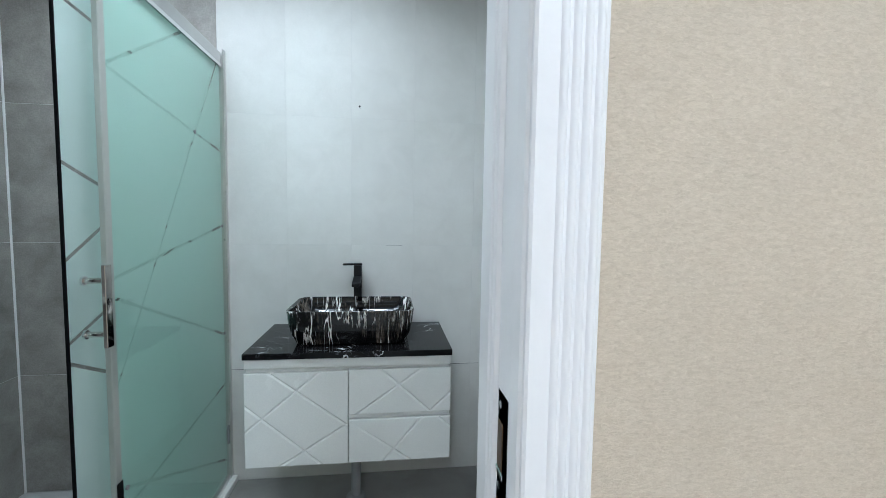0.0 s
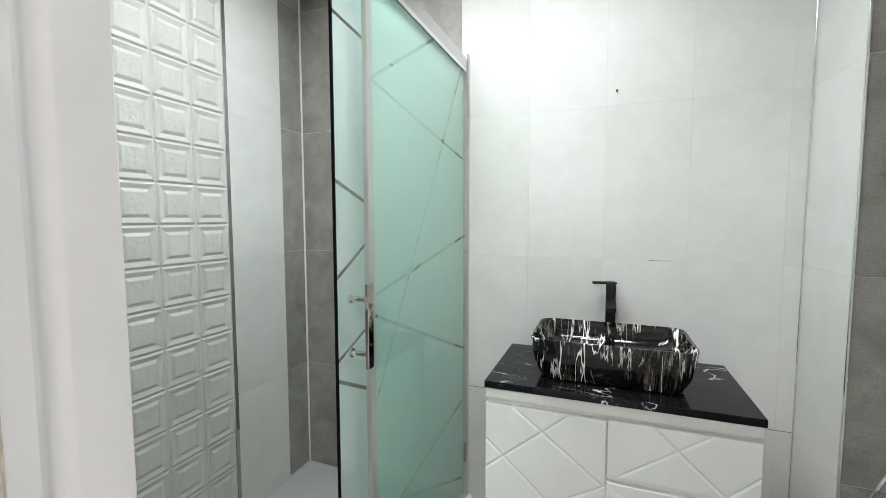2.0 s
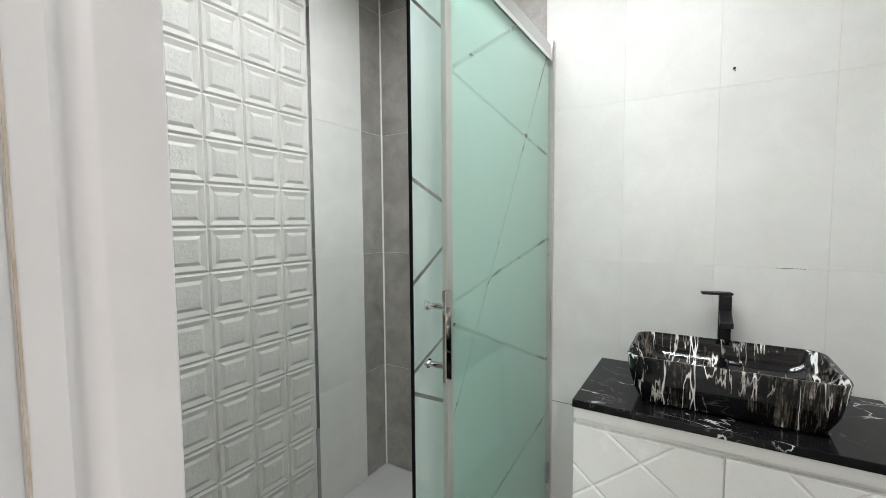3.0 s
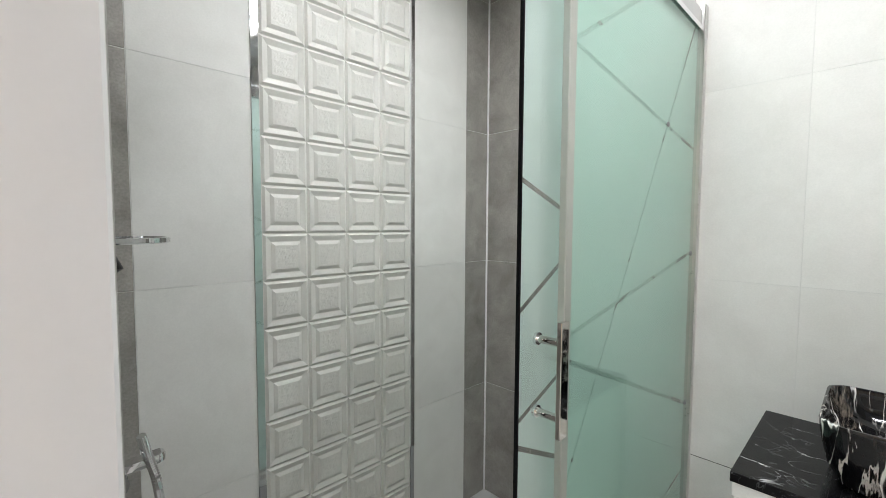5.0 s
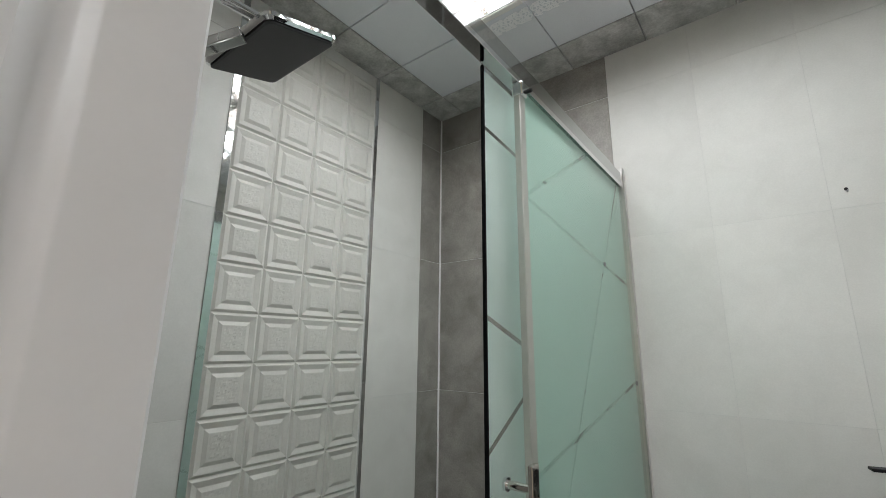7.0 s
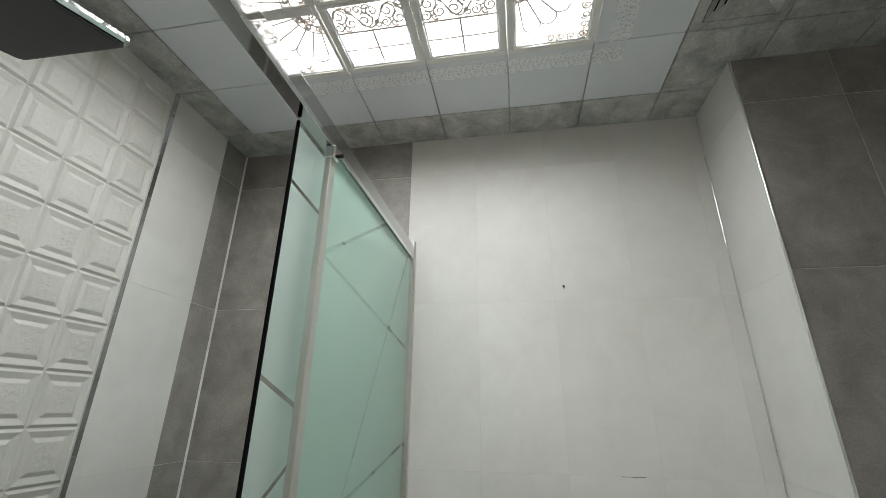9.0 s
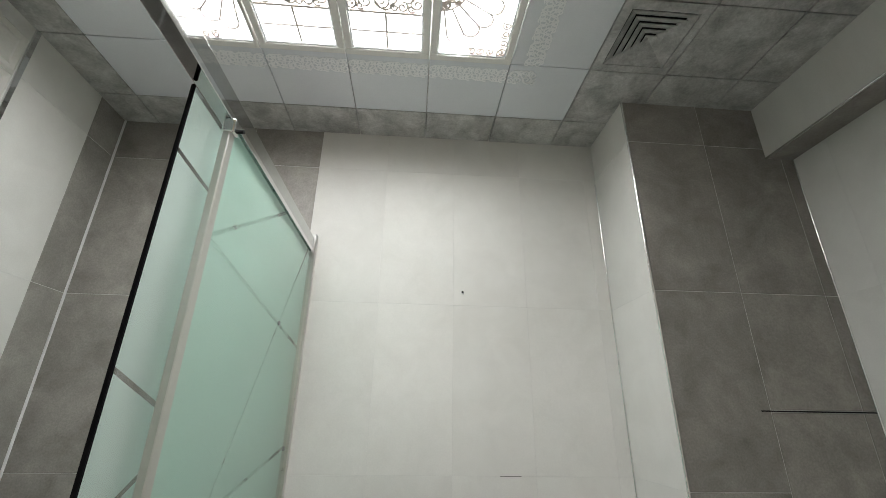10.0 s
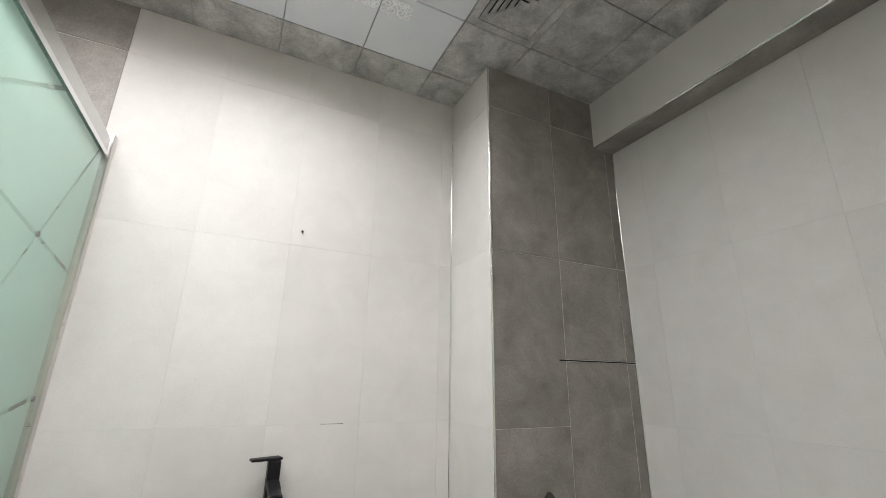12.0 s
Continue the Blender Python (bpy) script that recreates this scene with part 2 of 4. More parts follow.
def add_box(bm, x0, x1, y0, y1, z0, z1, bevel=0.0, seg=2):
    r = bmesh.ops.create_cube(bm, size=1.0)
    vs = r["verts"]
    for v in vs:
        v.co = Vector(((x0 + x1) / 2 + v.co.x * (x1 - x0), (y0 + y1) / 2 + v.co.y * (y1 - y0), (z0 + z1) / 2 + v.co.z * (z1 - z0)))
    if bevel:
        es = list({e for v in vs for e in v.link_edges})
        bmesh.ops.bevel(bm, geom=es, offset=bevel, segments=seg, profile=0.5, affect="EDGES")
    return bm


def box(x0, x1, y0, y1, z0, z1, bevel=0.0, seg=2):
    return add_box(bmesh.new(), x0, x1, y0, y1, z0, z1, bevel, seg)


def add_tube(bm, pts, r, n=8, closed=False):
    """A round tube along the points."""
    pts = [Vector(p) for p in pts]
    rings = []
    for i, p in enumerate(pts):
        a = pts[i - 1] if i or closed else p
        b = pts[(i + 1) % len(pts)] if i < len(pts) - 1 or closed else p
        d = (b - a).normalized() if (b - a).length > 1e-9 else Vector((0, 0, 1))
        side = d.cross(Vector((0, 0, 1)))
        if side.length < 0.15:
            side = d.cross(Vector((0, 1, 0)))
        side.normalize()
        up = side.cross(d)
        rr = r[i] if isinstance(r, (list, tuple)) else r
        rings.append([bm.verts.new(p + side * math.cos(2 * math.pi * k / n) * rr + up * math.sin(2 * math.pi * k / n) * rr) for k in range(n)])
    for i in range(len(rings) - (0 if closed else 1)):
        q = rings[(i + 1) % len(rings)]
        for k in range(n):
            bm.faces.new((rings[i][k], rings[i][(k + 1) % n], q[(k + 1) % n], q[k]))
    if not closed:
        bm.faces.new(rings[0][::-1])
        bm.faces.new(rings[-1])
    bmesh.ops.recalc_face_normals(bm, faces=bm.faces)
    return bm


def tube(pts, r, n=8, closed=False):
    return add_tube(bmesh.new(), pts, r, n, closed)


def smooth_line(pts, steps=10):
    """A Catmull-Rom line through the points."""
    P = [Vector(p) for p in pts]
    P = [2 * P[0] - P[1]] + P + [2 * P[-1] - P[-2]]
    out = []
    for i in range(1, len(P) - 2):
        for s in range(steps):
            t = s / steps
            out.append(0.5 * (2 * P[i] + (P[i + 1] - P[i - 1]) * t + (2 * P[i - 1] - 5 * P[i] + 4 * P[i + 1] - P[i + 2]) * t * t
                              + (3 * P[i] - P[i - 1] - 3 * P[i + 1] + P[i + 2]) * t ** 3))
    return out + [P[-2]]


def rounded_rect(cx, cy, w, d, r, z, n=6):
    pts = []
    for qx, qy, a0 in ((1, 1, 0), (-1, 1, 90), (-1, -1, 180), (1, -1, 270)):
        for k in range(n + 1):
            a = radians(a0 + 90 * k / n)
            pts.append(Vector((cx + qx * (w / 2 - r) + math.cos(a) * r, cy + qy * (d / 2 - r) + math.sin(a) * r, z)))
    return pts


def loft(loops, cap_first=True, cap_last=True):
    bm = bmesh.new()
    rings = [[bm.verts.new(p) for p in l] for l in loops]
    n = len(rings[0])
    for a, b in zip(rings, rings[1:]):
        for k in range(n):
            bm.faces.new((a[k], a[(k + 1) % n], b[(k + 1) % n], b[k]))
    if cap_first:
        bm.faces.new(rings[0][::-1])
    if cap_last:
        bm.faces.new(rings[-1])
    bmesh.ops.recalc_face_normals(bm, faces=bm.faces)
    return bm


def extrude_profile(profile, z0, z1):
    """An upright moulding: a closed outline in plan drawn from z0 to z1."""
    return loft([[Vector((x, y, z0)) for x, y in profile], [Vector((x, y, z1)) for x, y in profile]])


# ---- tiles: real pieces, each an object on a shared mesh ----
FACES = {
    "back": lambda u, v: pose(u, YB, v, 90, 0, 0),
    "left": lambda u, v: pose(XL, u, v, 90, 0, 90),
    "right": lambda u, v: pose(XR, u, v, 90, 0, -90),
    "front": lambda u, v: pose(u, CY, v, 90, 0, 0),
    "cheek": lambda u, v: pose(CX, u, v, 90, 0, -90),
    "door_side": lambda u, v: pose(u, YD, v, 90, 0, 180),
    "floor": lambda u, v: pose(u, v, 0, 0, 0, 0),
}
TILE_MESH = {}


def tile_mesh(w, h, material):
    key = (round(w, 3), round(h, 3), material.name)
    if key not in TILE_MESH:
        bm = bmesh.new()
        e = 0.0012 if material is not LIGHT_TILE else 0.0005
        lo = [bm.verts.new((sx * w / 2, sy * h / 2, -0.006)) for sx, sy in ((-1, -1), (1, -1), (1, 1), (-1, 1))]
        mid = [bm.verts.new((sx * w / 2, sy * h / 2, -e)) for sx, sy in ((-1, -1), (1, -1), (1, 1), (-1, 1))]
        top = [bm.verts.new((sx * (w / 2 - e), sy * (h / 2 - e), 0)) for sx, sy in ((-1, -1), (1, -1), (1, 1), (-1, 1))]
        for a, b in ((lo, mid), (mid, top)):
            for k in range(4):
                bm.faces.new((a[k], a[(k + 1) % 4], b[(k + 1) % 4], b[k]))
        bm.faces.new(top)
        TILE_MESH[key] = mesh_of("tile", bm, material)
    return TILE_MESH[key]


def lay(face, parent, us, vs, material, gap=0.0018):
    """Lays tiles between the joint lines us and vs on a face of the room."""
    for u0, u1 in zip(us, us[1:]):
        for v0, v1 in zip(vs, vs[1:]):
            one_tile(face, parent, u0, u1, v0, v1, material, gap)


def one_tile(face, parent, u0, u1, v0, v1, material, gap=0.0018):
    w, h = u1 - u0 - gap, v1 - v0 - gap
    ob = new("tile", tile_mesh(w, h, material))
    ob.parent = parent
    wob = random.uniform(-0.0004, 0.0004)
    ob.matrix_basis = FACES[face]((u0 + u1) / 2, (v0 + v1) / 2) @ pose(0, 0, wob, random.uniform(-0.05, 0.05), random.uniform(-0.05, 0.05), 0)


def grout(face, parent, u0, u1, v0, v1, material):
    bm = bmesh.new()
    w, h = (u1 - u0) / 2, (v1 - v0) / 2
    vs = [bm.verts.new((sx * w, sy * h, z)) for z in ((-0.0009 if material is GROUT_GREY else -0.0016), -0.0035) for sx, sy in ((-1, -1), (1, -1), (1, 1), (-1, 1))]
    bm.faces.new(vs[:4])
    bm.faces.new(vs[4:][::-1])
    for k in range(4):
        bm.faces.new((vs[k + 4], vs[(k + 1) % 4 + 4], vs[(k + 1) % 4], vs[k]))
    ob = part("grout", bm, material, parent)
    ob.matrix_basis = FACES[face]((u0 + u1) / 2, (v0 + v1) / 2)


# ---- structure ----
def structure(name, bm, material, label, category):
    return tagged(part(name, bm, material), label, category, "", "structure")


B = 0.004  # backing lies behind the tile faces
wall_back = structure("wall_back", box(XL - 0.15, XR + 0.15, YB + B, YB + 0.16, -0.06, 2.62), PLASTER, "tiled bathroom wall in pale and dark grey stone-look tiles", "wall")
wall_left = structure("wall_left", box(XL - 0.16, XL - B, YO - 0.05, YB + B, -0.06, 2.62), PLASTER, "shower wall with pale tiles and an embossed cream panel", "wall")
wall_right = structure("wall_right", box(XR + B, XR + 0.16, YO - 0.05, YB + B, -0.06, 2.62), PLASTER, "bathroom wall in large pale stone-look tiles", "wall")
column = structure("wall_column", box(CX + B, XR + B, CY + B, YB + B, -0.06, 2.62), PLASTER, "boxed-in pipe column with a dark grey tiled front", "wall")
beam = structure("wall_beam", box(BX, XR + B, YD, CY + B, BZ, 2.60, 0.002, 1), LIGHT_TILE, "pale tiled beam under the ceiling", "beam")
door_wall_a = structure("wall_door_left", box(XL - 0.16, DL - 0.03, YO, YD - B, -0.06, 2.62), [PLASTER], "papered wall beside the bathroom door", "wall")
door_wall_b = structure("wall_door_right", box(DR + 0.03, 2.2, YO, YD - B, -0.06, 2.62), [WALLPAPER], "beige papered wall beside the bathroom door", "wall")
door_wall_c = structure("wall_door_head", box(DL - 0.03, DR + 0.03, YO, YD - B, 2.08, 2.62), [WALLPAPER], "papered wall above the bathroom door", "wall")
floor = structure("floor", box(XL - 0.1, XR + 0.1, YO, YB + 0.1, -0.12, -0.004), GROUT_GREY, "pale grey tiled bathroom floor", "floor")
# unseen shell closing the hall; its floor is kept pale to bounce light
hall_floor = structure("floor_hall", box(-1.9, 2.4, -1.9, YO, -0.12, 0.0), FLOOR_TILE, "unseen hall floor, kept pale to bounce light", "floor")
hall_ceiling = structure("ceiling_hall", box(-1.9, 2.4, -1.9, YO, 2.60, 2.68), PLASTER, "white plastered ceiling of the hall", "ceiling")
hall_back = structure("wall_hall_back", box(-1.9, 2.4, -2.0, -1.9, -0.06, 2.62), WALLPAPER, "beige papered wall of the hall", "wall")
hall_left = structure("wall_hall_left", box(-2.0, -1.9, -1.9, YO, -0.06, 2.62), WALLPAPER, "beige papered end wall of the hall", "wall")
hall_right = structure("wall_hall_right", box(2.2, 2.4, -1.9, YO, -0.06, 2.62), WALLPAPER, "beige papered end wall of the hall", "wall")
hall_side = structure("wall_hall_side", box(-1.9, DL - 0.03, YO - 0.006, YO - 0.001, 0, 2.6), WALLPAPER, "beige papered wall of the hall", "wall")

# ceiling: dark and pale square panels with narrow gaps, in one mesh
PX = [0.418 - 0.2955 * k for k in range(7)]          # joints across the room, right to left
PY = [0.93, 1.222, 1.512, 1.802, 2.094]              # rows of the pale field


def ceiling_panels():
    bm = bmesh.new()
    g = 0.0036

    def panel(x0, x1, y0, y1, mat):
        if x1 - x0 < 0.01 or y1 - y0 < 0.01:
            return
        s = bmesh.new()
        add_box(s, x0 + g / 2, x1 - g / 2, y0 + g / 2, y1 - g / 2, ZC, ZC + 0.012, 0.0015, 1)
        for f in s.faces:
            f.material_index = mat
        me = bpy.data.meshes.new("tmp")
        s.to_mesh(me)
        s.free()
        bm.from_mesh(me)
        bpy.data.meshes.remove(me)

    xs = [XL - 0.01, PX[6]] + PX[5::-1] + [0.708, 1.0, BX + 0.01]
    for x0, x1 in zip(xs, xs[1:]):
        pale = PX[6] - 0.001 < x0 and x1 < PX[0] + 0.001
        panel(x0, x1, YD - 0.01, PY[0], 0)
        panel(x0, x1, PY[4], YB + 0.01, 0)
        for y0, y1 in zip(PY, PY[1:]):
            lit = pale and PX[5] - 0.001 < x0 and x1 < PX[1] + 0.001 and y0 > PY[1] - 0.001 and y1 < PY[3] + 0.001
            vent = abs(x0 - PX[0]) < 0.001 and abs(y0 - PY[2]) < 0.001
            if not lit and not vent:
                panel(x0, x1, y0, y1, 1 if pale else 0)
    add_box(bm, XL - 0.15, XR + 0.15, YO, YB + 0.15, ZC + 0.05, ZC + 0.12)
    return bm


ceiling = structure("ceiling", ceiling_panels(), [CEIL_DARK, CEIL_LIGHT], "suspended ceiling of grey and pale glossy square panels", "ceiling")

# tiles of the walls
BZ_ROWS = [0.0] + list(JOINTS[1:5]) + [2.62]
grey_x = [XL, -1.232, -0.932, -0.632]
pale_x = [-0.632, -0.335, -0.038, 0.259, 0.556, CX]
grout("back", wall_back, XL, -0.632, 0, 2.6, GROUT_WHITE)
grout("back", wall_back, -0.632, CX + 0.01, 0, 2.6, GROUT_GREY)
lay("back", wall_back, grey_x, BZ_ROWS, GREY_TILE)
lay("back", wall_back, pale_x, BZ_ROWS, LIGHT_TILE, 0.0007)

E0, E1 = 1.203, 1.789                                  # embossed field along the shower wall
grout("left", wall_left, YD, YB, 0, 2.6, GROUT_WHITE)
lay("left", wall_left, [YD, 0.880], BZ_ROWS, GREY_TILE)
lay("left", wall_left, [0.880, 1.178], BZ_ROWS, LIGHT_TILE, 0.0012)
lay("left", wall_left, [1.811, 2.118], BZ_ROWS, LIGHT_TILE)
lay("left", wall_left, [2.118, YB], BZ_ROWS, GREY_TILE)

grout("cheek", column, CY, YB, 0, 2.6, GROUT_GREY)
lay("cheek", column, [CY, YB], BZ_ROWS, LIGHT_TILE, 0.0007)
grout("front", column, CX, XR, 0, 2.6, GROUT_WHITE)
lay("front", column, [CX, 0.925], BZ_ROWS, GREY_TILE)
lay("front", column, [0.925, 1.232], [0.0, 0.29, 0.886], GREY_TILE)
lay("front", column, [1.232, XR], [0.0, 0.29, 0.886], GREY_TILE)
lay("front", column, [0.925, 1.232], [1.748, 2.348, 2.62], GREY_TILE)
lay("front", column, [1.232, XR], [1.748, 2.348, 2.62], GREY_TILE)
for u0, u1 in ((0.925, 1.232), (1.232, XR)):           # the tiles round the open slot
    one_tile("front", column, u0, u1, 0.886, 1.367, GREY_TILE)
    one_tile("front", column, u0, u1, 1.373, 1.748, GREY_TILE)
# dark grey piece stands in for the shade under the beam
part("underside", box(BX + 0.007, XR - 0.001, YD + 0.001, CY - 0.001, BZ - 0.0015, BZ + 0.002), GREY_TILE, beam, "underside with its shade put in as dark grey")
part("open_joint", box(0.893, XR - 0.002, CY - 0.0007, CY + 0.003, 1.3675, 1.3718), DARK_VOID, column, "open black joint in the tiling")

grout("right", wall_right, YD, CY, 0, 2.6, GROUT_GREY)
right_y = [YD, 0.925, 1.223, 1.522, 1.82, CY]
lay("right", wall_right, right_y, [0.0, 0.548, 1.148, 1.748, 2.31], LIGHT_TILE, 0.001)

grout("door_side", door_wall_a, XL, DL - 0.03, 0, 2.6, GROUT_WHITE)
lay("door_side", door_wall_a, [XL, -1.2, -0.9, -0.6, DL - 0.04], BZ_ROWS, GREY_TILE)
grout("door_side", door_wall_b, DR + 0.03, XR, 0, 2.6, GROUT_GREY)
lay("door_side", door_wall_b, [DR + 0.04, 0.6, 0.9, XR], BZ_ROWS, LIGHT_TILE)
fy = [YD - 0.1, 1.07, 1.67, YB]
lay("floor", floor, [XL, -1.1, SX + 0.02], fy, FLOOR_TILE, 0.003)
lay("floor", floor, [SX + 0.02, 0.0, 0.6, XR], fy, FLOOR_SHADED, 0.003)


def embossed_mesh(w, h, seed):
    """A square relief tile: grooved edge, ridged rim, valley and a raised middle with a worn floral carving."""
    steps = [(q, q, z) for q, z in ((1.0, -0.003), (1.0, 0.0), (0.985, 0.0003), (0.895, 0.0062), (0.875, 0.0063), (0.665, 0.0012), (0.645, 0.0013), (0.50, 0.0068), (0.47, 0.0069))]
    bm = bmesh.new()
    rings = [[bm.verts.new((sx * w / 2 * s, sy * h / 2 * q, z)) for sx, sy in ((-1, -1), (1, -1), (1, 1), (-1, 1))] for s, q, z in steps]
    for a, b in zip(rings, rings[1:]):
        for k in range(4):
            bm.faces.new((a[k], a[(k + 1) % 4], b[(k + 1) % 4], b[k]))
    n = 15
    s, _, z = steps[-1]
    rng = random.Random(seed)

    def carve(i, j):
        """Petals round the middle, broken by wear."""
        u, v = 2 * i / n - 1, 2 * j / n - 1
        r, a = math.hypot(u, v), math.atan2(v, u)
        petal = math.cos(4 * a + seed) * math.cos(5.5 * r) * max(0.0, 1.15 - r)
        return 0.0007 * petal + rng.uniform(-0.0004, 0.0004)

    g = [[bm.verts.new((w / 2 * s * (2 * i / n - 1), h / 2 * s * (2 * j / n - 1), z + (carve(i, j) if 0 < i < n and 0 < j < n else 0.0))) for i in range(n + 1)] for j in range(n + 1)]
    for j in range(n):
        for i in range(n):
            bm.faces.new((g[j][i], g[j][i + 1], g[j + 1][i + 1], g[j + 1][i]))
    return mesh_of("relief_tile", bm, EMBOSS_TILE)


reliefs = [embossed_mesh(0.1464, 0.1489, k) for k in range(5)]
for c in range(4):
    for r in range(-9, 9):
        z = 1.290 + 0.149 * (r + 0.5)
        if z - 0.07 < -0.03 or z + 0.06 > ZC:
            continue
        t = new("relief_tile", reliefs[(c * 7 + r * 3) % 5])
        t.parent = wall_left
        t.matrix_basis = pose(XL - 0.001, E0 + 0.1465 * (c + 0.5), z, 90, 0, 90) @ pose(0, 0, 0, 0, 0, 180 if (c * 3 + r) % 2 else 0)


# polished corner trims and the mirror strips beside the relief tiles
def trim(name, bm, material, label):
    return tagged(part(name, bm, material, None, "", True), label, "trim", "", "structure")


trim("trim_mirror", box(XL - 0.003, XL + 0.004, 1.178, 1.200, 0.50, ZC), CHROME, "mirror-bright metal strip beside the embossed tiles")
trim("trim_mirror", box(XL - 0.003, XL + 0.005, 1.792, 1.809, 0.40, ZC), CHROME, "mirror-bright metal strip beside the embossed tiles")
trim("trim_mirror", box(XL - 0.003, XL + 0.003, 1.178, 1.200, 0.0, 0.498), GREY_PLASTIC, "strip still covered with grey film")
trim("trim_mirror", box(XL - 0.003, XL + 0.003, 1.792, 1.809, 0.0, 0.398), GREY_PLASTIC, "strip still covered with grey film")
trim("trim_corner", box(XL - 0.001, XL + 0.007, YB - 0.007, YB + 0.001, 0.0, ZC, 0.002, 1), WHITE_PAINT, "white sealed joint in the shower corner")
trim("trim_corner", tube([(CX - 0.0035, YB - 0.0035, 0.0), (CX - 0.0035, YB - 0.0035, 2.33)], 0.0035, 12), TRIM, "bright metal trim in the corner of the column")
trim("trim_edge", tube([(CX + 0.001, CY + 0.001, 0.0), (CX + 0.001, CY + 0.001, ZC)], 0.0042, 14), TRIM, "bright metal edge trim of the tiled column")
trim("trim_corner", tube([(XR - 0.0035, CY - 0.0035, 0.0), (XR - 0.0035, CY - 0.0035, BZ)], 0.0038, 12), TRIM, "bright metal trim between column and wall")
trim("trim_edge", tube([(BX, YD, BZ), (BX, CY, BZ)], 0.0042, 14), TRIM, "bright metal edge trim along the beam")
part("open_joint", box(-0.625, CX - 0.004, YB - 0.0008, YB + 0.003, 0.5472, 0.5486), DARK_VOID, wall_back, "thin dark joint in the pale tiling")
part("open_joint", box(0.13, 0.205, YB - 0.0008, YB + 0.003, 1.1472, 1.1486), DARK_VOID, wall_back)
trim("trim_hole", tube([(0.0, YB + 0.002, 1.803), (0.0, YB - 0.004, 1.803)], 0.0045, 10), DARK_VOID, "small drilled hole with a dark wall plug")
trim("trim_hole", tube([(0.002, YB + 0.002, 1.795), (0.002, YB - 0.012, 1.797)], 0.0022, 8), GREY_PLASTIC, "small bare screw in the wall")


# ---- door: frame, architraves, leaf ----
door = empty("door_1", "white bathroom door swung open into the hall", "door", pose(DL, YO, 0), kind="structure")


def under(parent, name, bm, material, label="", smooth=False):
    """A part built in world coordinates under a thing that stands elsewhere."""
    ob = part(name, bm, material, parent, label, smooth)
    bpy.context.view_layer.update()
    ob.matrix_parent_inverse = parent.matrix_world.inverted()
    return ob


def jamb(x, s):
    """The lining of the lock side in plan; s is +1 where the wall lies towards -x."""
    return [(x - s * 0.032, YO - 0.004), (x - s * 0.014, YO - 0.004), (x - s * 0.011, YO - 0.001), (x - s * 0.0095, 0.625), (x - s * 0.0095, 0.6725), (x - s * 0.004, 0.675),
            (x - s * 0.002, 0.680), (x - s * 0.002, 0.687), (x, 0.690), (x, 0.735), (x - s * 0.002, 0.738), (x - s * 0.032, 0.738)]


LEFT = [(DL - 0.032, YO - 0.004), (DL + 0.0125, YO - 0.004), (DL + 0.0165, YO), (DL + 0.0165, 0.616), (DL + 0.014, 0.621), (DL + 0.0015, 0.632), (DL + 0.002, 0.636), (DL + 0.002, 0.656),
        (DL - 0.001, 0.660), (DL - 0.006, 0.665), (DL - 0.007, 0.670), (DL - 0.005, 0.676), (DL - 0.001, 0.681), (DL, 0.683), (DL, 0.726), (DL - 0.002, 0.728), (DL - 0.032, 0.728)]
under(door, "jamb", extrude_profile(LEFT, 0, 2.07), WHITE_PAINT, "white lacquered door lining", True)
under(door, "jamb", extrude_profile(jamb(DR, -1), 0, 2.07), WHITE_PAINT, "white lacquered door lining")
under(door, "head", box(DL - 0.03, DR + 0.03, YO - 0.004, 0.728, 2.045, 2.078), WHITE_PAINT)


def fluted(x0, x1, y_back, y_front):
    """An architrave's plan: a plain inner band, then rounded ridges towards its outer edge."""
    s = 1 if x1 > x0 else -1
    pts = [(x0, y_back), (x0, y_front + 0.004), (x0 + s * 0.003, y_front + 0.001)]
    start, n = x0 + (x1 - x0) * 0.32, 4
    pts.append((start - s * 0.002, y_front + 0.0035))
    w = (x1 - s * 0.004 - start) / n
    for i in range(n):
        for k in range(1, 8):
            t = k / 8
            pts.append((start + w * (i + t), y_front + 0.0075 - 0.0075 * math.sin(math.pi * t) ** 0.7))
    pts += [(x1 - s * 0.002, y_front + 0.004), (x1, y_front + 0.007), (x1, y_back)]
    return pts


under(door, "architrave", extrude_profile(fluted(DR + 0.014, DR + 0.090, YO - 0.001, YO - 0.014), 0, 2.14), WHITE_PAINT, "white fluted architrave", True)
under(door, "architrave", extrude_profile(fluted(DL + 0.010, DL - 0.060, YO - 0.007, YO - 0.024), 0, 2.14), WHITE_PAINT, "white fluted architrave", True)
under(door, "architrave", box(DL - 0.084, DR + 0.090, YO - 0.020, YO - 0.001, 2.071, 2.14, 0.003), WHITE_PAINT)
under(door, "gap_filler", box(DL - 0.002, DL + 0.0026, 0.6335, 0.6352, 0.0, 2.04), FILLER, "brownish gap along the door stop")

plate = under(door, "strike_plate", box(DR + 0.0095, DR + 0.0135, 0.629, 0.671, 0.87, 1.085, 0.001, 1), DARK_STEEL, "dark polished strike plate")
for z0, z1 in ((0.995, 1.050), (0.905, 0.955)):
    under(plate, "keep", box(DR + 0.0078, DR + 0.0096, 0.646, 0.666, z0, z1, 0.001, 1), BRASS, "worn brass-coloured keep")
    under(plate, "keep_lip", box(DR + 0.0070, DR + 0.0096, 0.642, 0.669, z0 - 0.008, z0 - 0.001, 0.001, 1), CHROME)
for z in (1.070, 0.975, 0.885):
    under(plate, "screw", tube([(DR + 0.010, 0.656, z), (DR + 0.0078, 0.656, z)], 0.0045, 10), CHROME)
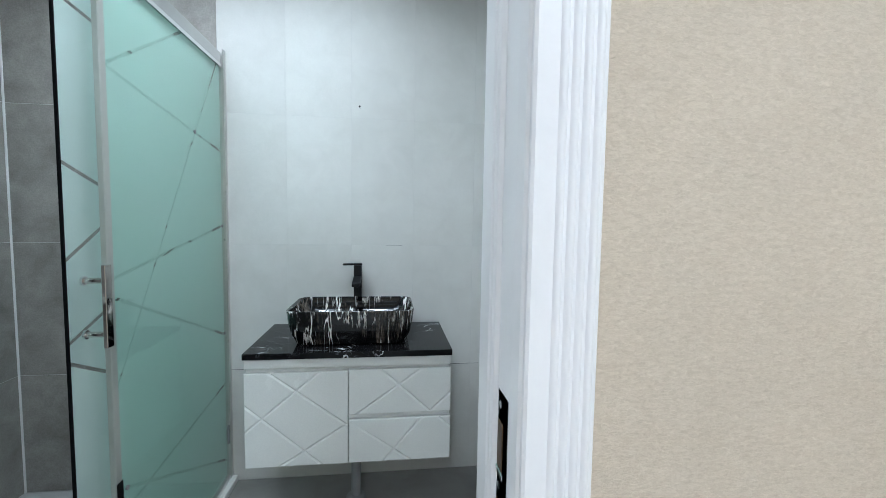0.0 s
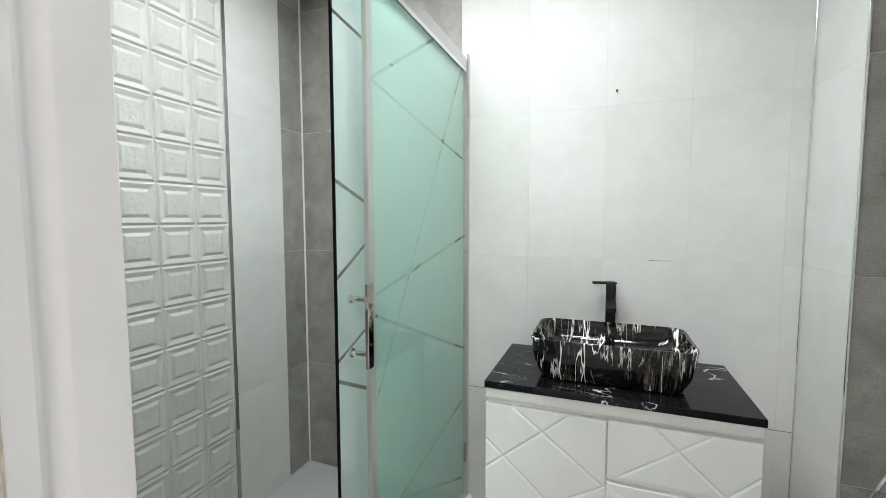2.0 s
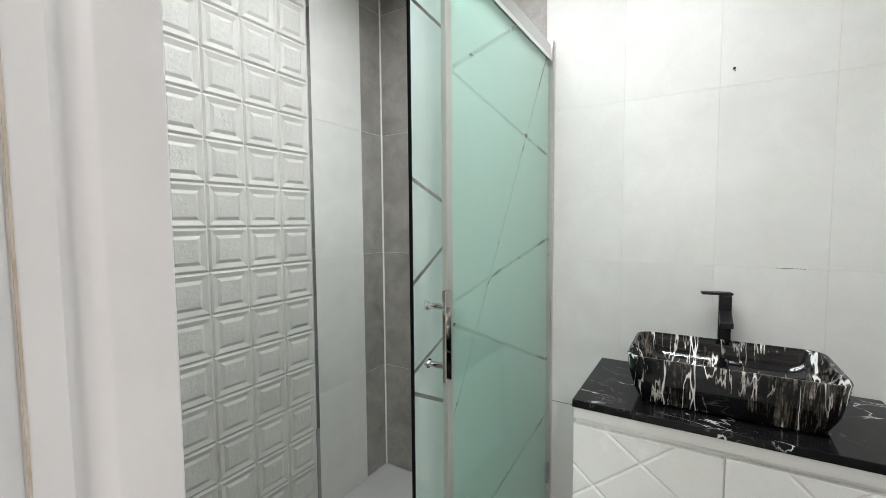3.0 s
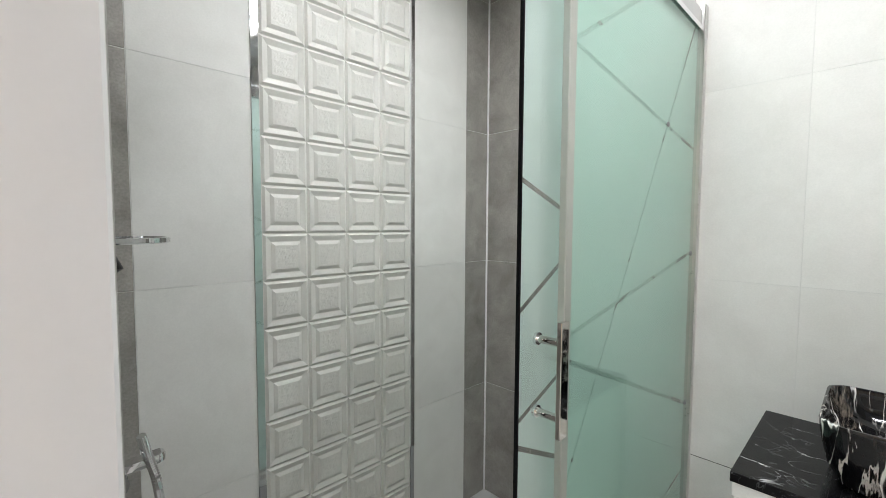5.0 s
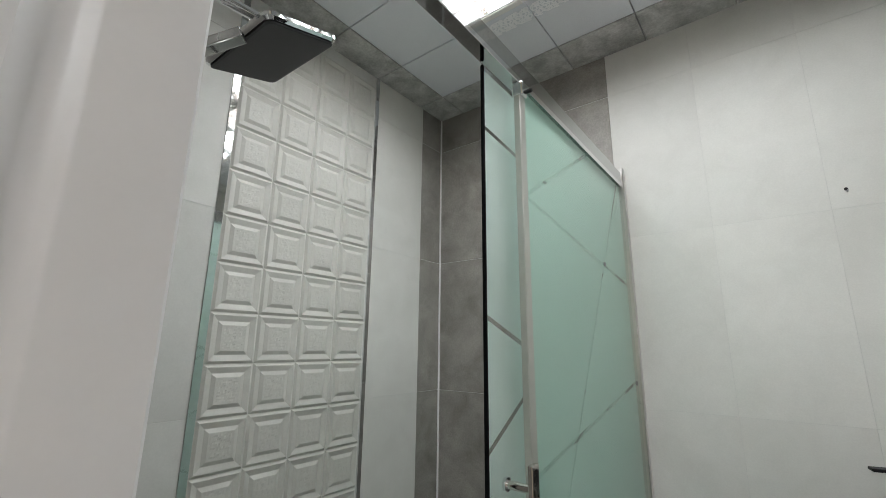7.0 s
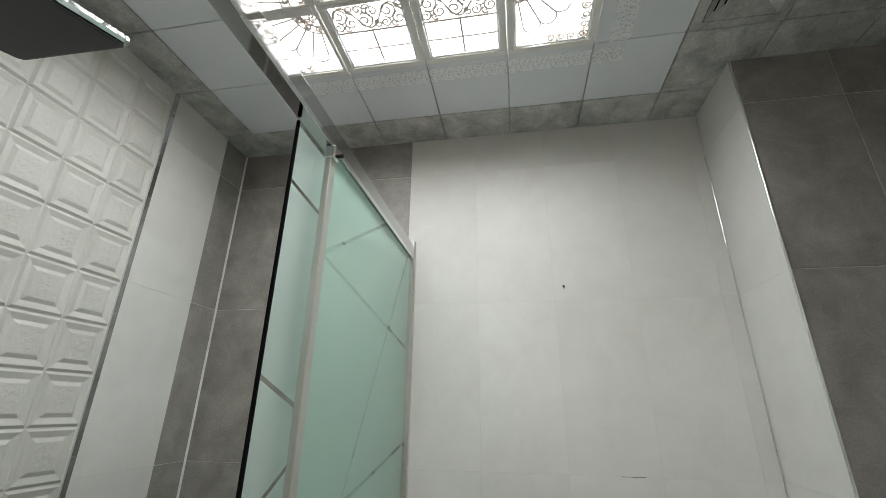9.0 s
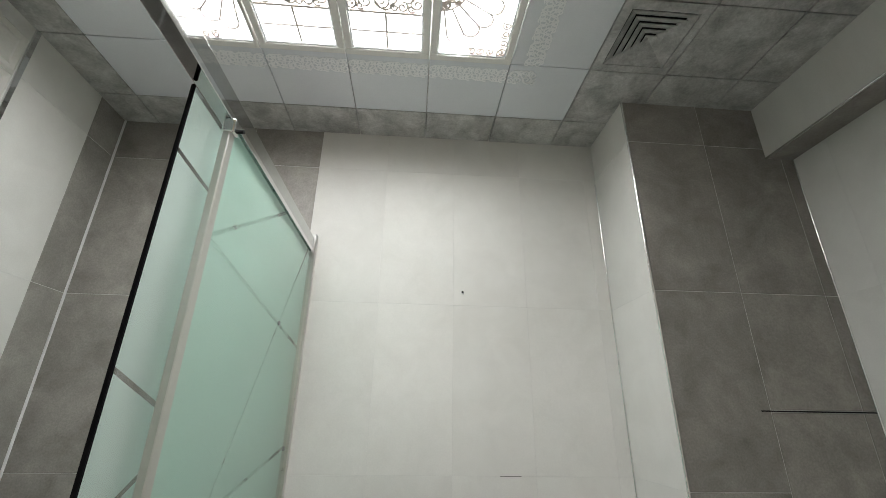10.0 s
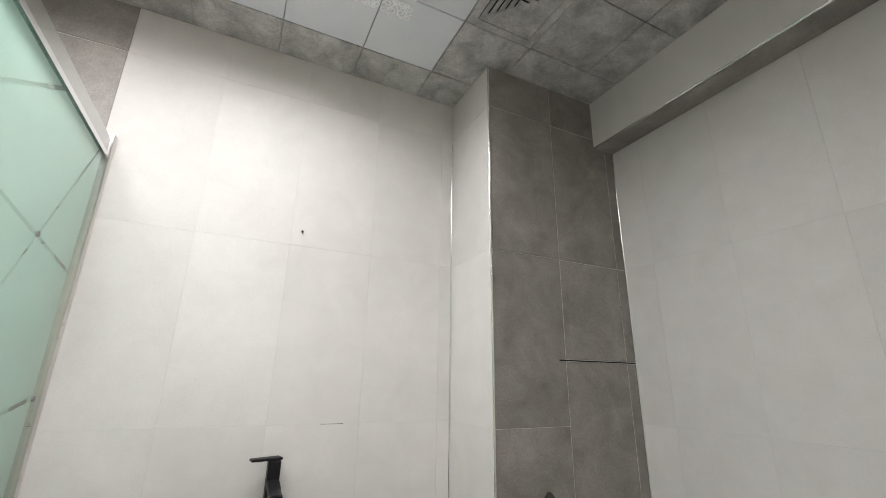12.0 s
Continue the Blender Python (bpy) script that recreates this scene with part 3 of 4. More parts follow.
for zc in (1.383, 0.35):
    hinge = under(door, "hinge", box(DL + 0.0145, DL + 0.0185, 0.570, 0.616, zc - 0.052, zc + 0.052, 0.001, 1), DARK_STEEL, "dark steel hinge")
    for dz in (-0.032, 0.03):
        under(hinge, "screw", tube([(DL + 0.017, 0.604, zc + dz), (DL + 0.0202, 0.604, zc + dz)], 0.0045, 10), DARK_STEEL)
    under(hinge, "knuckle", tube([(DL + 0.022, 0.568, zc - 0.05), (DL + 0.022, 0.568, zc + 0.05)], 0.0065, 12), DARK_STEEL)
leaf = under(door, "leaf", box(DL - 0.028, DL + 0.014, -0.14, 0.562, 0.008, 2.035, 0.003), WHITE_PAINT, "white door leaf")
for z in (1.0,):
    under(leaf, "door_handle", tube([(DL + 0.014, -0.07, z), (DL + 0.055, -0.07, z), (DL + 0.06, -0.06, z), (DL + 0.06, 0.05, z)], 0.009, 10), NICKEL)

# ---- unseen fill lamps, added to light the hall and doorway ----
lamp = empty("ceiling_lamp", "unseen round lamp added to light the hall and doorway", "lamp", pose(-0.28, -1.30, 2.6), group="ceiling lamps of the hall")
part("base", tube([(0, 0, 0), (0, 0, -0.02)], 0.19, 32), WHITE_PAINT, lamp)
part("shade", tube([(0, 0, -0.02), (0, 0, -0.05), (0, 0, -0.065)], [0.18, 0.17, 0.12], 32), HALL_FILL, lamp, "glowing white shade of the added lamp", True)
# second added lamp, set to the right to brighten the left lining
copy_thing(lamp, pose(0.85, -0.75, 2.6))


# ---- lit ceiling panels ----
def spiral(cx, cy, r, turns, a0, s, n=22):
    return [(cx + math.cos(a0 + s * 2 * math.pi * turns * k / n) * r * (1 - 0.82 * k / n), cy + math.sin(a0 + s * 2 * math.pi * turns * k / n) * r * (1 - 0.82 * k / n)) for k in range(n + 1)]


def flat_rib(bm, pts, w, z0, z1):
    """A flat ribbon along points of the ceiling, hanging from z1 down to z0."""
    pts = [Vector((p[0], p[1], 0)) for p in pts]
    rows = []
    z0 -= 5e-7 * (len(bm.verts) // 4)                  # crossing ribs lie at slightly different depths
    for i, p in enumerate(pts):
        d = pts[min(i + 1, len(pts) - 1)] - pts[max(i - 1, 0)]
        if d.length < 1e-9:
            continue
        d.normalize()
        nrm = Vector((-d.y, d.x, 0)) * (w / 2)
        rows.append([bm.verts.new((p.x + q * nrm.x, p.y + q * nrm.y, z)) for q, z in ((1, z1), (1, z0), (-1, z0), (-1, z1))])
    for a, b in zip(rows, rows[1:]):
        for k in range(4):
            bm.faces.new((a[k], a[(k + 1) % 4], b[(k + 1) % 4], b[k]))


def scroll_band(bm, x0, x1, y0, y1, n, w, z0, z1):
    """A row of paired scrolls in the band x0..x1, y0..y1."""
    step, mid, r = (x1 - x0) / n, (y0 + y1) / 2, (y1 - y0) * 0.30
    for i in range(n):
        cx, s = x0 + step * (i + 0.5), 1 if i % 2 else -1
        flat_rib(bm, spiral(cx - step * 0.16, mid + s * r * 0.45, r * 0.95, 1.55, -s * math.pi / 2, s), w, z0, z1)
        flat_rib(bm, spiral(cx + step * 0.24, mid - s * r * 0.55, r * 0.72, 1.4, s * math.pi / 2, s), w, z0, z1)
        arc = [(cx - step * 0.5 + step * k / 12, mid + s * (y1 - y0) * 0.40 * math.sin(math.pi * k / 12)) for k in range(13)]
        flat_rib(bm, arc, w, z0, z1)
        flat_rib(bm, spiral(cx + step * 0.02, mid - s * (y1 - y0) * 0.32, r * 0.42, 1.2, 0.6, -s, 14), w, z0, z1)
        flat_rib(bm, spiral(cx - step * 0.33, mid - s * (y1 - y0) * 0.27, r * 0.62, 1.4, s * math.pi / 2, -s, 16), w, z0, z1)
        flat_rib(bm, spiral(cx + step * 0.36, mid + s * (y1 - y0) * 0.30, r * 0.50, 1.3, -s * math.pi / 2, -s, 16), w, z0, z1)


W, H = 0.2955, 0.290


def lit_panel(corner):
    """One 30 cm light panel, centre at the origin, middle of the whole lamp towards -y (and -x on a corner)."""
    ob = empty("ceiling_light", "square lit ceiling panel with a white frame and lattice", "ceiling light", group="lit ceiling panels")
    fw = 0.026
    bm = bmesh.new()
    for a in ((-W / 2 + 0.001, W / 2 - 0.001, H / 2 - fw, H / 2 - 0.001), (-W / 2 + 0.001, W / 2 - 0.001, -H / 2 + 0.001, -H / 2 + fw * 0.5),
              (-W / 2 + 0.001, -W / 2 + fw, -H / 2 + fw * 0.5, H / 2 - fw), (W / 2 - fw, W / 2 - 0.001, -H / 2 + fw * 0.5, H / 2 - fw)):
        add_box(bm, *a, -0.006, 0.012, 0.003, 2)
    part("frame", bm, WHITE_GLOSS, ob, "white profiled frame")
    bm = bmesh.new()
    for a in ((-W / 2 + fw * 0.9, W / 2 - fw * 0.9, H / 2 - fw - 0.006, H / 2 - fw + 0.001), (-W / 2 + fw - 0.001, -W / 2 + fw + 0.005, -H / 2 + fw * 0.5, H / 2 - fw), (W / 2 - fw - 0.005, W / 2 - fw + 0.001, -H / 2 + fw * 0.5, H / 2 - fw)):
        add_box(bm, *a, -0.001, 0.011)
    part("inner_bead", bm, ORNAMENT, ob)
    part("diffuser", box(-W / 2 + 0.01, W / 2 - 0.01, -H / 2 + 0.01, H / 2 - 0.01, 0.010, 0.014), PANEL_LIGHT, ob, "glowing white diffuser")
    x0, x1, y0, y1 = -W / 2 + fw, W / 2 - fw, -H / 2 + fw * 0.5, H / 2 - fw
    z0, z1, w = 0.003, 0.0105, 0.0052
    bm = bmesh.new()
    if corner:
        ox, oy, rr = x0, y0, 0.055
        flat_rib(bm, [(ox + rr * math.cos(a), oy + rr * math.sin(a)) for a in np.linspace(0, math.pi / 2, 14)], w, z0, z1)
        flat_rib(bm, [(ox + 1.5 * rr * math.cos(a), oy + 1.5 * rr * math.sin(a)) for a in np.linspace(0, math.pi / 2, 18)], w, z0, z1)
        for k in range(3):
            flat_rib(bm, spiral(ox + rr * (0.35 + 0.5 * k) * math.cos(0.2 + 0.55 * k), oy + rr * (0.5 + 0.35 * k) * math.sin(0.5 + 0.4 * k), 0.017, 1.6, k, 1), w, z0, z1)
            flat_rib(bm, spiral(ox + 1.22 * rr * math.cos(0.25 + 0.5 * k), oy + 1.22 * rr * math.sin(0.25 + 0.5 * k), 0.012, 1.5, 2 * k, -1), w, z0, z1)
        for k in range(5):
            a = math.pi / 2 * (k + 0.5) / 5
            flat_rib(bm, [(ox + r * math.cos(a), oy + r * math.sin(a)) for r in (1.5 * rr, 3.2 * rr)], w, z0, z1)
        for k in range(4):
            a = math.pi / 2 * (k + 1) / 5
            petal = []
            for q in range(15):
                th = math.pi * q / 14
                r = 3.2 * rr + 0.032 * math.sin(th)
                petal.append((ox + r * math.cos(a + 0.157 * math.cos(th)), oy + r * math.sin(a + 0.157 * math.cos(th))))
            flat_rib(bm, petal, w, z0, z1)
        for k in range(4):
            flat_rib(bm, spiral(x1 - 0.022 - 0.034 * k, y1 - 0.018, 0.016, 1.5, k, 1), w, z0, z1)
            flat_rib(bm, spiral(x1 - 0.018, y1 - 0.022 - 0.036 * k, 0.016, 1.5, k + 1, -1), w, z0, z1)
    else:
        yb = y0 + (y1 - y0) * 0.42
        scroll_band(bm, x0, x1, y0, yb, 3, w, z0, z1)
        flat_rib(bm, [(x0, yb), (x1, yb)], w * 1.3, z0, z1)
        flat_rib(bm, [((x0 + x1) / 2, yb), ((x0 + x1) / 2, y1)], w * 1.2, z0, z1)
        flat_rib(bm, [(x0, (yb + y1) / 2), (x1, (yb + y1) / 2)], w * 1.2, z0, z1)
    spots = ((-0.058, 0.010), (0.058, 0.010)) if not corner else ((0.03, -0.05), (-0.045, 0.075))
    for px, py in spots:
        led = new("led", bpy.data.lights.new("led", "AREA"))
        led.data.shape, led.data.size, led.data.energy, led.data.spread = "SQUARE", 0.055, LED_WATTS / 2, radians(160)
        led.data.color = (0.98, 0.99, 0.985)
        led.parent = ob
        led.matrix_basis = pose(px, py, 0.0085)
    part("lattice", bm, LATTICE, ob, "thin champagne scroll lattice")
    return ob


master = {True: lit_panel(True), False: lit_panel(False)}
used = {True: False, False: False}
for col in range(4):
    cx = (PX[1 + col] + PX[2 + col]) / 2
    for row in range(2):
        cy = (PY[2 - row] + PY[3 - row]) / 2
        corner = col in (0, 3)
        if not corner:
            m = pose(cx, cy, ZC, 0, 0, 0 if row == 0 else 180)
        else:
            m = pose(cx, cy, ZC, 0, 0, {(0, 0): 0, (3, 0): 90, (3, 1): 180, (0, 1): 270}[(col, row)])
        if used[corner]:
            copy_thing(master[corner], m)
        else:
            master[corner].matrix_basis, used[corner] = m, True

# printed scroll border on the pale panels round the lamp
bm = bmesh.new()
for k in range(4):
    scroll_band(bm, PX[2 + k] + 0.006, PX[1 + k] - 0.006, 1.822, 1.898, 9, 0.0040, ZC - 0.0006, ZC + 0.002)
scroll_band(bm, PX[1] + 0.004, PX[1] + 0.11, 1.822, 1.898, 2, 0.005, ZC - 0.0006, ZC + 0.002)
side = bmesh.new()
scroll_band(side, 1.25, 1.80, -0.245, -0.165, 16, 0.0040, ZC - 0.0006, ZC + 0.002)
bmesh.ops.rotate(side, verts=side.verts, cent=(0, 0, 0), matrix=Matrix.Rotation(radians(90), 3, "Z"))
tagged(part("ceiling_ornament", bm, ORNAMENT), "white scroll border printed on pale ceiling panels", "ornament", "", "structure")
tagged(part("ceiling_ornament", side, ORNAMENT), "white scroll border printed on pale ceiling panels", "ornament", "", "structure")

# ---- ceiling vent: nested square louvres ----
vx0, vx1, vy0, vy1 = PX[0], 0.708, PY[2], PY[3]
vcx, vcy = (vx0 + vx1) / 2, (vy0 + vy1) / 2
vent = empty("ceiling_vent", "grey square ceiling vent with nested louvres", "vent", pose(vcx, vcy, ZC))


def square_ring(r0, r1, z_in, z_out, t=0.004):
    """A square louvre that slopes from its inner to its outer edge."""
    return loft([[Vector((sx * r, sy * r, z)) for sx, sy in ((-1, -1), (1, -1), (1, 1), (-1, 1))]
                 for r, z in ((r0, z_in), (r1, z_out), (r1, z_out + t), (r0, z_in + t), (r0, z_in))], False, False)


part("frame", square_ring(0.112, 0.1435, -0.003, -0.001), CEIL_DARK, vent)
part("backing", box(-0.118, 0.118, -0.118, 0.118, 0.024, 0.03), DARK_VOID, vent)
for i in range(5):
    r = 0.016 + 0.022 * i
    part("slat", square_ring(r - 0.0175, r + 0.004, 0.008, -0.004), CEIL_DARK, vent)

# ---- shower screen ----
screen = empty("shower_screen", "frosted green glass shower screen with clear stripes and sliding door", "shower screen", pose(SX, 1.85, 0.03))


def striped_sheet(y0, y1, z0, z1, x, stripes, t=0.0012):
    """An etched layer: a sheet with clear stripes left open. stripes: (y, z) to (y, z) and width."""
    bm = bmesh.new()
    vs = [bm.verts.new((x, y, z)) for y, z in ((y0, z0), (y1, z0), (y1, z1), (y0, z1))]
    bm.faces.new(vs)
    for (ya, za), (yb, zb), w in stripes:
        d = Vector((0, yb - ya, zb - za)).normalized()
        nrm = Vector((0, -d.z, d.y))
        for s in (-1, 1):
            bmesh.ops.bisect_plane(bm, geom=bm.verts[:] + bm.edges[:] + bm.faces[:], plane_co=Vector((x, ya, za)) + nrm * s * w / 2, plane_no=nrm, dist=1e-6)
    dead = []
    for f in bm.faces:
        c = f.calc_center_median()
        for (ya, za), (yb, zb), w in stripes:
            d = Vector((0, yb - ya, zb - za))
            L = d.length
            d.normalize()
            nrm = Vector((0, -d.z, d.y))
            q = c - Vector((x, ya, za))
            if abs(q.dot(nrm)) < w / 2 and -0.01 < q.dot(d) < L + 0.01:
                dead.append(f)
                break
    bmesh.ops.delete(bm, geom=dead, context="FACES")
    return bm


FIX = [((1.45, 1.672), (1.90, 1.945), 0.0105), ((1.45, 1.678), (2.26, 1.565), 0.0105), ((1.45, 1.097), (2.26, 1.236), 0.0105),
       ((1.45, 1.052), (2.26, 0.722), 0.0105), ((1.45, 0.765), (2.21, 1.94), 0.008), ((1.45, 0.500), (2.26, 0.115), 0.0105), ((1.45, 0.412), (2.26, 0.497), 0.010)]
SLIDE = [((1.32, 1.800), (2.20, 1.712), 0.0095), ((1.32, 1.408), (2.20, 1.100), 0.0095), ((1.32, 1.155), (2.20, 1.667), 0.0095),
         ((1.32, 0.950), (2.20, 1.296), 0.0095), ((1.32, 0.912), (2.20, 0.466), 0.0095)]
SLX = SX - 0.026
under(screen, "fixed_pane", box(SX - 0.004, SX + 0.004, 1.428, YB - 0.012, 0.045, 1.9415), CLEAR, "clear green glass pane").visible_shadow = False
under(screen, "frosting", striped_sheet(1.428, YB - 0.012, 0.045, 1.9415, SX - 0.0052, FIX), FROST, "etched frosted layer with clear stripes")
slider = under(screen, "sliding_pane", box(SLX - 0.004, SLX + 0.004, 1.326, 2.20, 0.05, 1.935), CLEAR_PALE, "sliding glass door pane")
slider.visible_shadow = False
under(slider, "frosting", striped_sheet(1.326, 2.20, 0.05, 1.935, SLX - 0.0052, SLIDE), FROST, "etched frosted layer with clear stripes")
under(slider, "seal", box(SLX - 0.0036, SLX + 0.0036, 1.317, 1.325, 0.04, 1.937, 0.002, 1), BLACK_RUBBER, "black rubber edge seal")
under(screen, "edge_profile", box(SX - 0.008, SX + 0.008, 1.424, 1.450, 0.04, 1.937, 0.002, 1), PALE_ALU, "pale aluminium edge profile")
under(screen, "wall_profile", box(SX - 0.014, SX + 0.014, YB - 0.030, YB - 0.001, 0.03, 2.018, 0.002, 1), ALU, "aluminium wall profile")
under(screen, "header_rail", box(SX - 0.030, SX + 0.008, YD + 0.001, YB - 0.031, 1.942, 1.998, 0.003), RAIL, "long aluminium header rail")
under(screen, "rail_lip", box(SX + 0.0082, SX + 0.0105, YD + 0.001, YB - 0.031, 1.934, 1.948, 0.001, 1), CHROME)
under(screen, "floor_rail", box(SX - 0.022, SX + 0.012, YD + 0.001, YB - 0.031, 0.030, 0.050, 0.003), ALU)
clip = under(screen, "roller_clip", box(SX - 0.012, SX + 0.016, 1.423, 1.449, 1.906, 1.9415, 0.004), CHROME, "chrome roller clip")
under(clip, "pin", tube([(SX + 0.012, 1.436, 1.915), (SX + 0.032, 1.436, 1.915)], 0.005, 10), BLACK_METAL)
HX, HY = -0.576, 1.375
bar = under(screen, "handle", box(HX - 0.005, HX + 0.005, HY - 0.013, HY + 0.013, 0.934, 1.149, 0.0015, 2), NICKEL, "polished nickel pull handle")
for z in (0.968, 1.108):
    under(bar, "standoff", tube([(SLX + 0.004, HY, z), (HX - 0.004, HY, z)], 0.0075, 14), NICKEL, "", True)
    under(bar, "collar", tube([(SLX + 0.004, HY, z), (SLX + 0.010, HY, z)], 0.012, 18), CHROME, "", True)
# dark strip laid over the lower end of the edge profile
under(screen, "profile_dark_strip", box(SX + 0.0085, SX + 0.010, 1.424, 1.450, 0.06, 0.53), DARK_STEEL, "dark strip on the lower edge profile")
under(screen, "bracket", box(SX + 0.0042, SX + 0.012, YB - 0.048, YB - 0.032, 0.205, 0.295, 0.003, 2), GREY_PLASTIC, "grey glass bracket")
for yy, zz in ((1.965, 1.600), (2.215, 1.232), (2.215, 0.741), (1.475, 0.490)):
    under(screen, "glass_button", tube([(SX + 0.0035, yy, zz), (SX + 0.0075, yy, zz)], 0.007, 12), GREY_PLASTIC)
tagged(part("shower_kerb", box(SX - 0.04, SX + 0.035, YD + 0.001, YB - 0.001, -0.003, 0.030, 0.006, 3), WHITE_GLOSS), "low white kerb under the shower screen", "kerb", "", "structure")

# ---- vanity ----
VX0, VX1, VF = -0.397, 0.390, 1.826
vanity = empty("vanity_cabinet", "white wall-hung vanity with grooved diamond fronts", "cabinet", pose(0, 2.05, 0.315))
under(vanity, "body", box(VX0 + 0.002, VX1 - 0.002, VF + 0.020, YB - 0.001, 0.315, 0.742, 0.002, 1), WHITE_GLOSS)
under(vanity, "top_rail", box(VX0, VX1, VF, VF + 0.0195, 0.704, 0.742, 0.0015, 1), WHITE_GLOSS)


def grooved(x0, x1, z0, z1, lines, w=0.0065, deep=0.004):
    """A lacquered front with V-grooves along lines given in fractions of its width and height from the top left."""
    bm = bmesh.new()
    e = 0.0015
    vs = [bm.verts.new((x, VF, z)) for x, z in ((x0 + e, z0 + e), (x1 - e, z0 + e), (x1 - e, z1 - e), (x0 + e, z1 - e))]
    bm.faces.new(vs)
    segs = []
    for a, b in lines:
        pa = Vector((x0 + a[0] * (x1 - x0), VF, z1 - a[1] * (z1 - z0)))
        pb = Vector((x0 + b[0] * (x1 - x0), VF, z1 - b[1] * (z1 - z0)))
        d = (pb - pa).normalized()
        nrm = Vector((-d.z, 0, d.x))
        segs.append((pa, nrm))
        for s in (-1, 0, 1):
            bmesh.ops.bisect_plane(bm, geom=bm.verts[:] + bm.edges[:] + bm.faces[:], plane_co=pa + nrm * s * w, plane_no=nrm, dist=1e-6)
    for v in bm.verts:
        near = min((abs((v.co - pa).dot(nrm)) for pa, nrm in segs), default=1)
        if near < 1e-4:
            v.co.y += deep
    edge = [ed for ed in bm.edges if ed.is_boundary]
    r = bmesh.ops.extrude_edge_only(bm, edges=edge)
    mv = [v for v in r["geom"] if isinstance(v, bmesh.types.BMVert)]
    cx, cz = (x0 + x1) / 2, (z0 + z1) / 2
    for v in mv:
        v.co.y = max(v.co.y, VF + e)
        v.co.x += math.copysign(e, v.co.x - cx) if abs(abs(v.co.x - cx) - (x1 - x0) / 2) < 2 * e else 0
        v.co.z += math.copysign(e, v.co.z - cz) if abs(abs(v.co.z - cz) - (z1 - z0) / 2) < 2 * e else 0
    edge = [ed for ed in bm.edges if ed.is_boundary]
    r = bmesh.ops.extrude_edge_only(bm, edges=edge)
    for v in r["geom"]:
        if isinstance(v, bmesh.types.BMVert):
            v.co.y = VF + 0.019
    bmesh.ops.recalc_face_normals(bm, faces=bm.faces)
    return bm


LD = [((0, 0.34), (0.74, 1.0)), ((0, 0.62), (0.72, 0)), ((0.235, 0), (1, 0.59)), ((1, 0.565), (0.33, 1.0))]
D1 = [((0.31, 0), (0.80, 1)), ((0.075, 1), (0.71, 0)), ((0.79, 1), (1, 0.56))]
D2 = [((0, 0.01), (0.60, 1)), ((0.33, 1), (0.71, 0)), ((0.88, 0), (1, 0.24))]
under(vanity, "door", grooved(VX0, -0.0125, 0.317, 0.686, LD), WHITE_GLOSS, "white door with a grooved diamond pattern")
under(vanity, "drawer", grooved(-0.009, VX1, 0.512, 0.690, D1), WHITE_GLOSS, "white drawer with grooved diagonals")
under(vanity, "drawer", grooved(-0.009, VX1, 0.317, 0.490, D2), WHITE_GLOSS, "white drawer with grooved diagonals")
tagged(part("countertop", box(VX0 - 0.002, VX1 + 0.003, VF - 0.012, YB - 0.001, 0.7425, 0.766, 0.002, 2), COUNTER_STONE), "polished black marble countertop with white veins", "countertop")
drain = empty("drain_pipe", "grey plastic drain pipe under the vanity", "pipe", pose(0.0, 2.08, 0.0))
part("pipe", tube([(0, 0, 0.0), (0, 0, 0.314)], 0.022, 18), GREY_PLASTIC, drain, "", True)
part("collar", tube([(0, 0, 0.0), (0, 0, 0.012), (0, 0, 0.02)], [0.045, 0.042, 0.024], 20), GREY_PLASTIC, drain, "", True)

# ---- basin and faucet ----
bx, by, bz = -0.008, 2.035, 0.7665
outer = [(0.415, 0.245, 0.045, 0.0), (0.440, 0.272, 0.050, 0.006), (0.476, 0.302, 0.052, 0.045), (0.498, 0.320, 0.052, 0.098), (0.506, 0.328, 0.052, 0.134), (0.508, 0.330, 0.052, 0.140)]
inner = [(0.505, 0.327, 0.051, 0.1435), (0.496, 0.318, 0.049, 0.1435), (0.487, 0.309, 0.047, 0.137), (0.470, 0.292, 0.052, 0.110), (0.446, 0.268, 0.055, 0.084), (0.405, 0.230, 0.055, 0.068), (0.34, 0.17, 0.05, 0.060), (0.06, 0.05, 0.02, 0.055)]
loops = [rounded_rect(bx, by, w, d, r, bz + z, 5) for w, d, r, z in outer + inner]
basin = tagged(part("vessel_basin", loft(loops), BASIN_STONE, None, "", True), "black vessel basin with white marble streaks on the countertop", "basin")
part("waste", tube([(bx, by, bz + 0.0555), (bx, by, bz + 0.061)], 0.022, 20), CHROME, basin, "chrome waste")

FXX, FY = -0.004, 2.228
faucet = empty("faucet", "tall matt black basin faucet with flat lever", "faucet", pose(FXX, FY, 0.7665))
under(faucet, "base", tube([(FXX, FY, 0.7665), (FXX, FY, 0.775)], 0.026, 24), BLACK_METAL, "", True)
under(faucet, "column", box(FXX - 0.018, FXX + 0.018, FY - 0.020, FY + 0.020, 0.774, 1.055, 0.003), BLACK_METAL)
spout = bmesh.new()
add_box(spout, FXX - 0.018, FXX + 0.018, FY - 0.135, FY - 0.019, 0.988, 1.006, 0.003)
for v in spout.verts:
    v.co.z -= 0.16 * (FY - 0.02 - v.co.y)
under(faucet, "spout", spout, BLACK_METAL)
lev = bmesh.new()
add_box(lev, -0.070, 0.019, -0.019, 0.019, 0, 0.008, 0.003)
for v in lev.verts:
    v.co.z += 0.0 if v.co.x > -0.02 else 0.05 * (-0.02 - v.co.x) - 0.003
    v.co.y *= 1 if v.co.x > -0.02 else 0.8
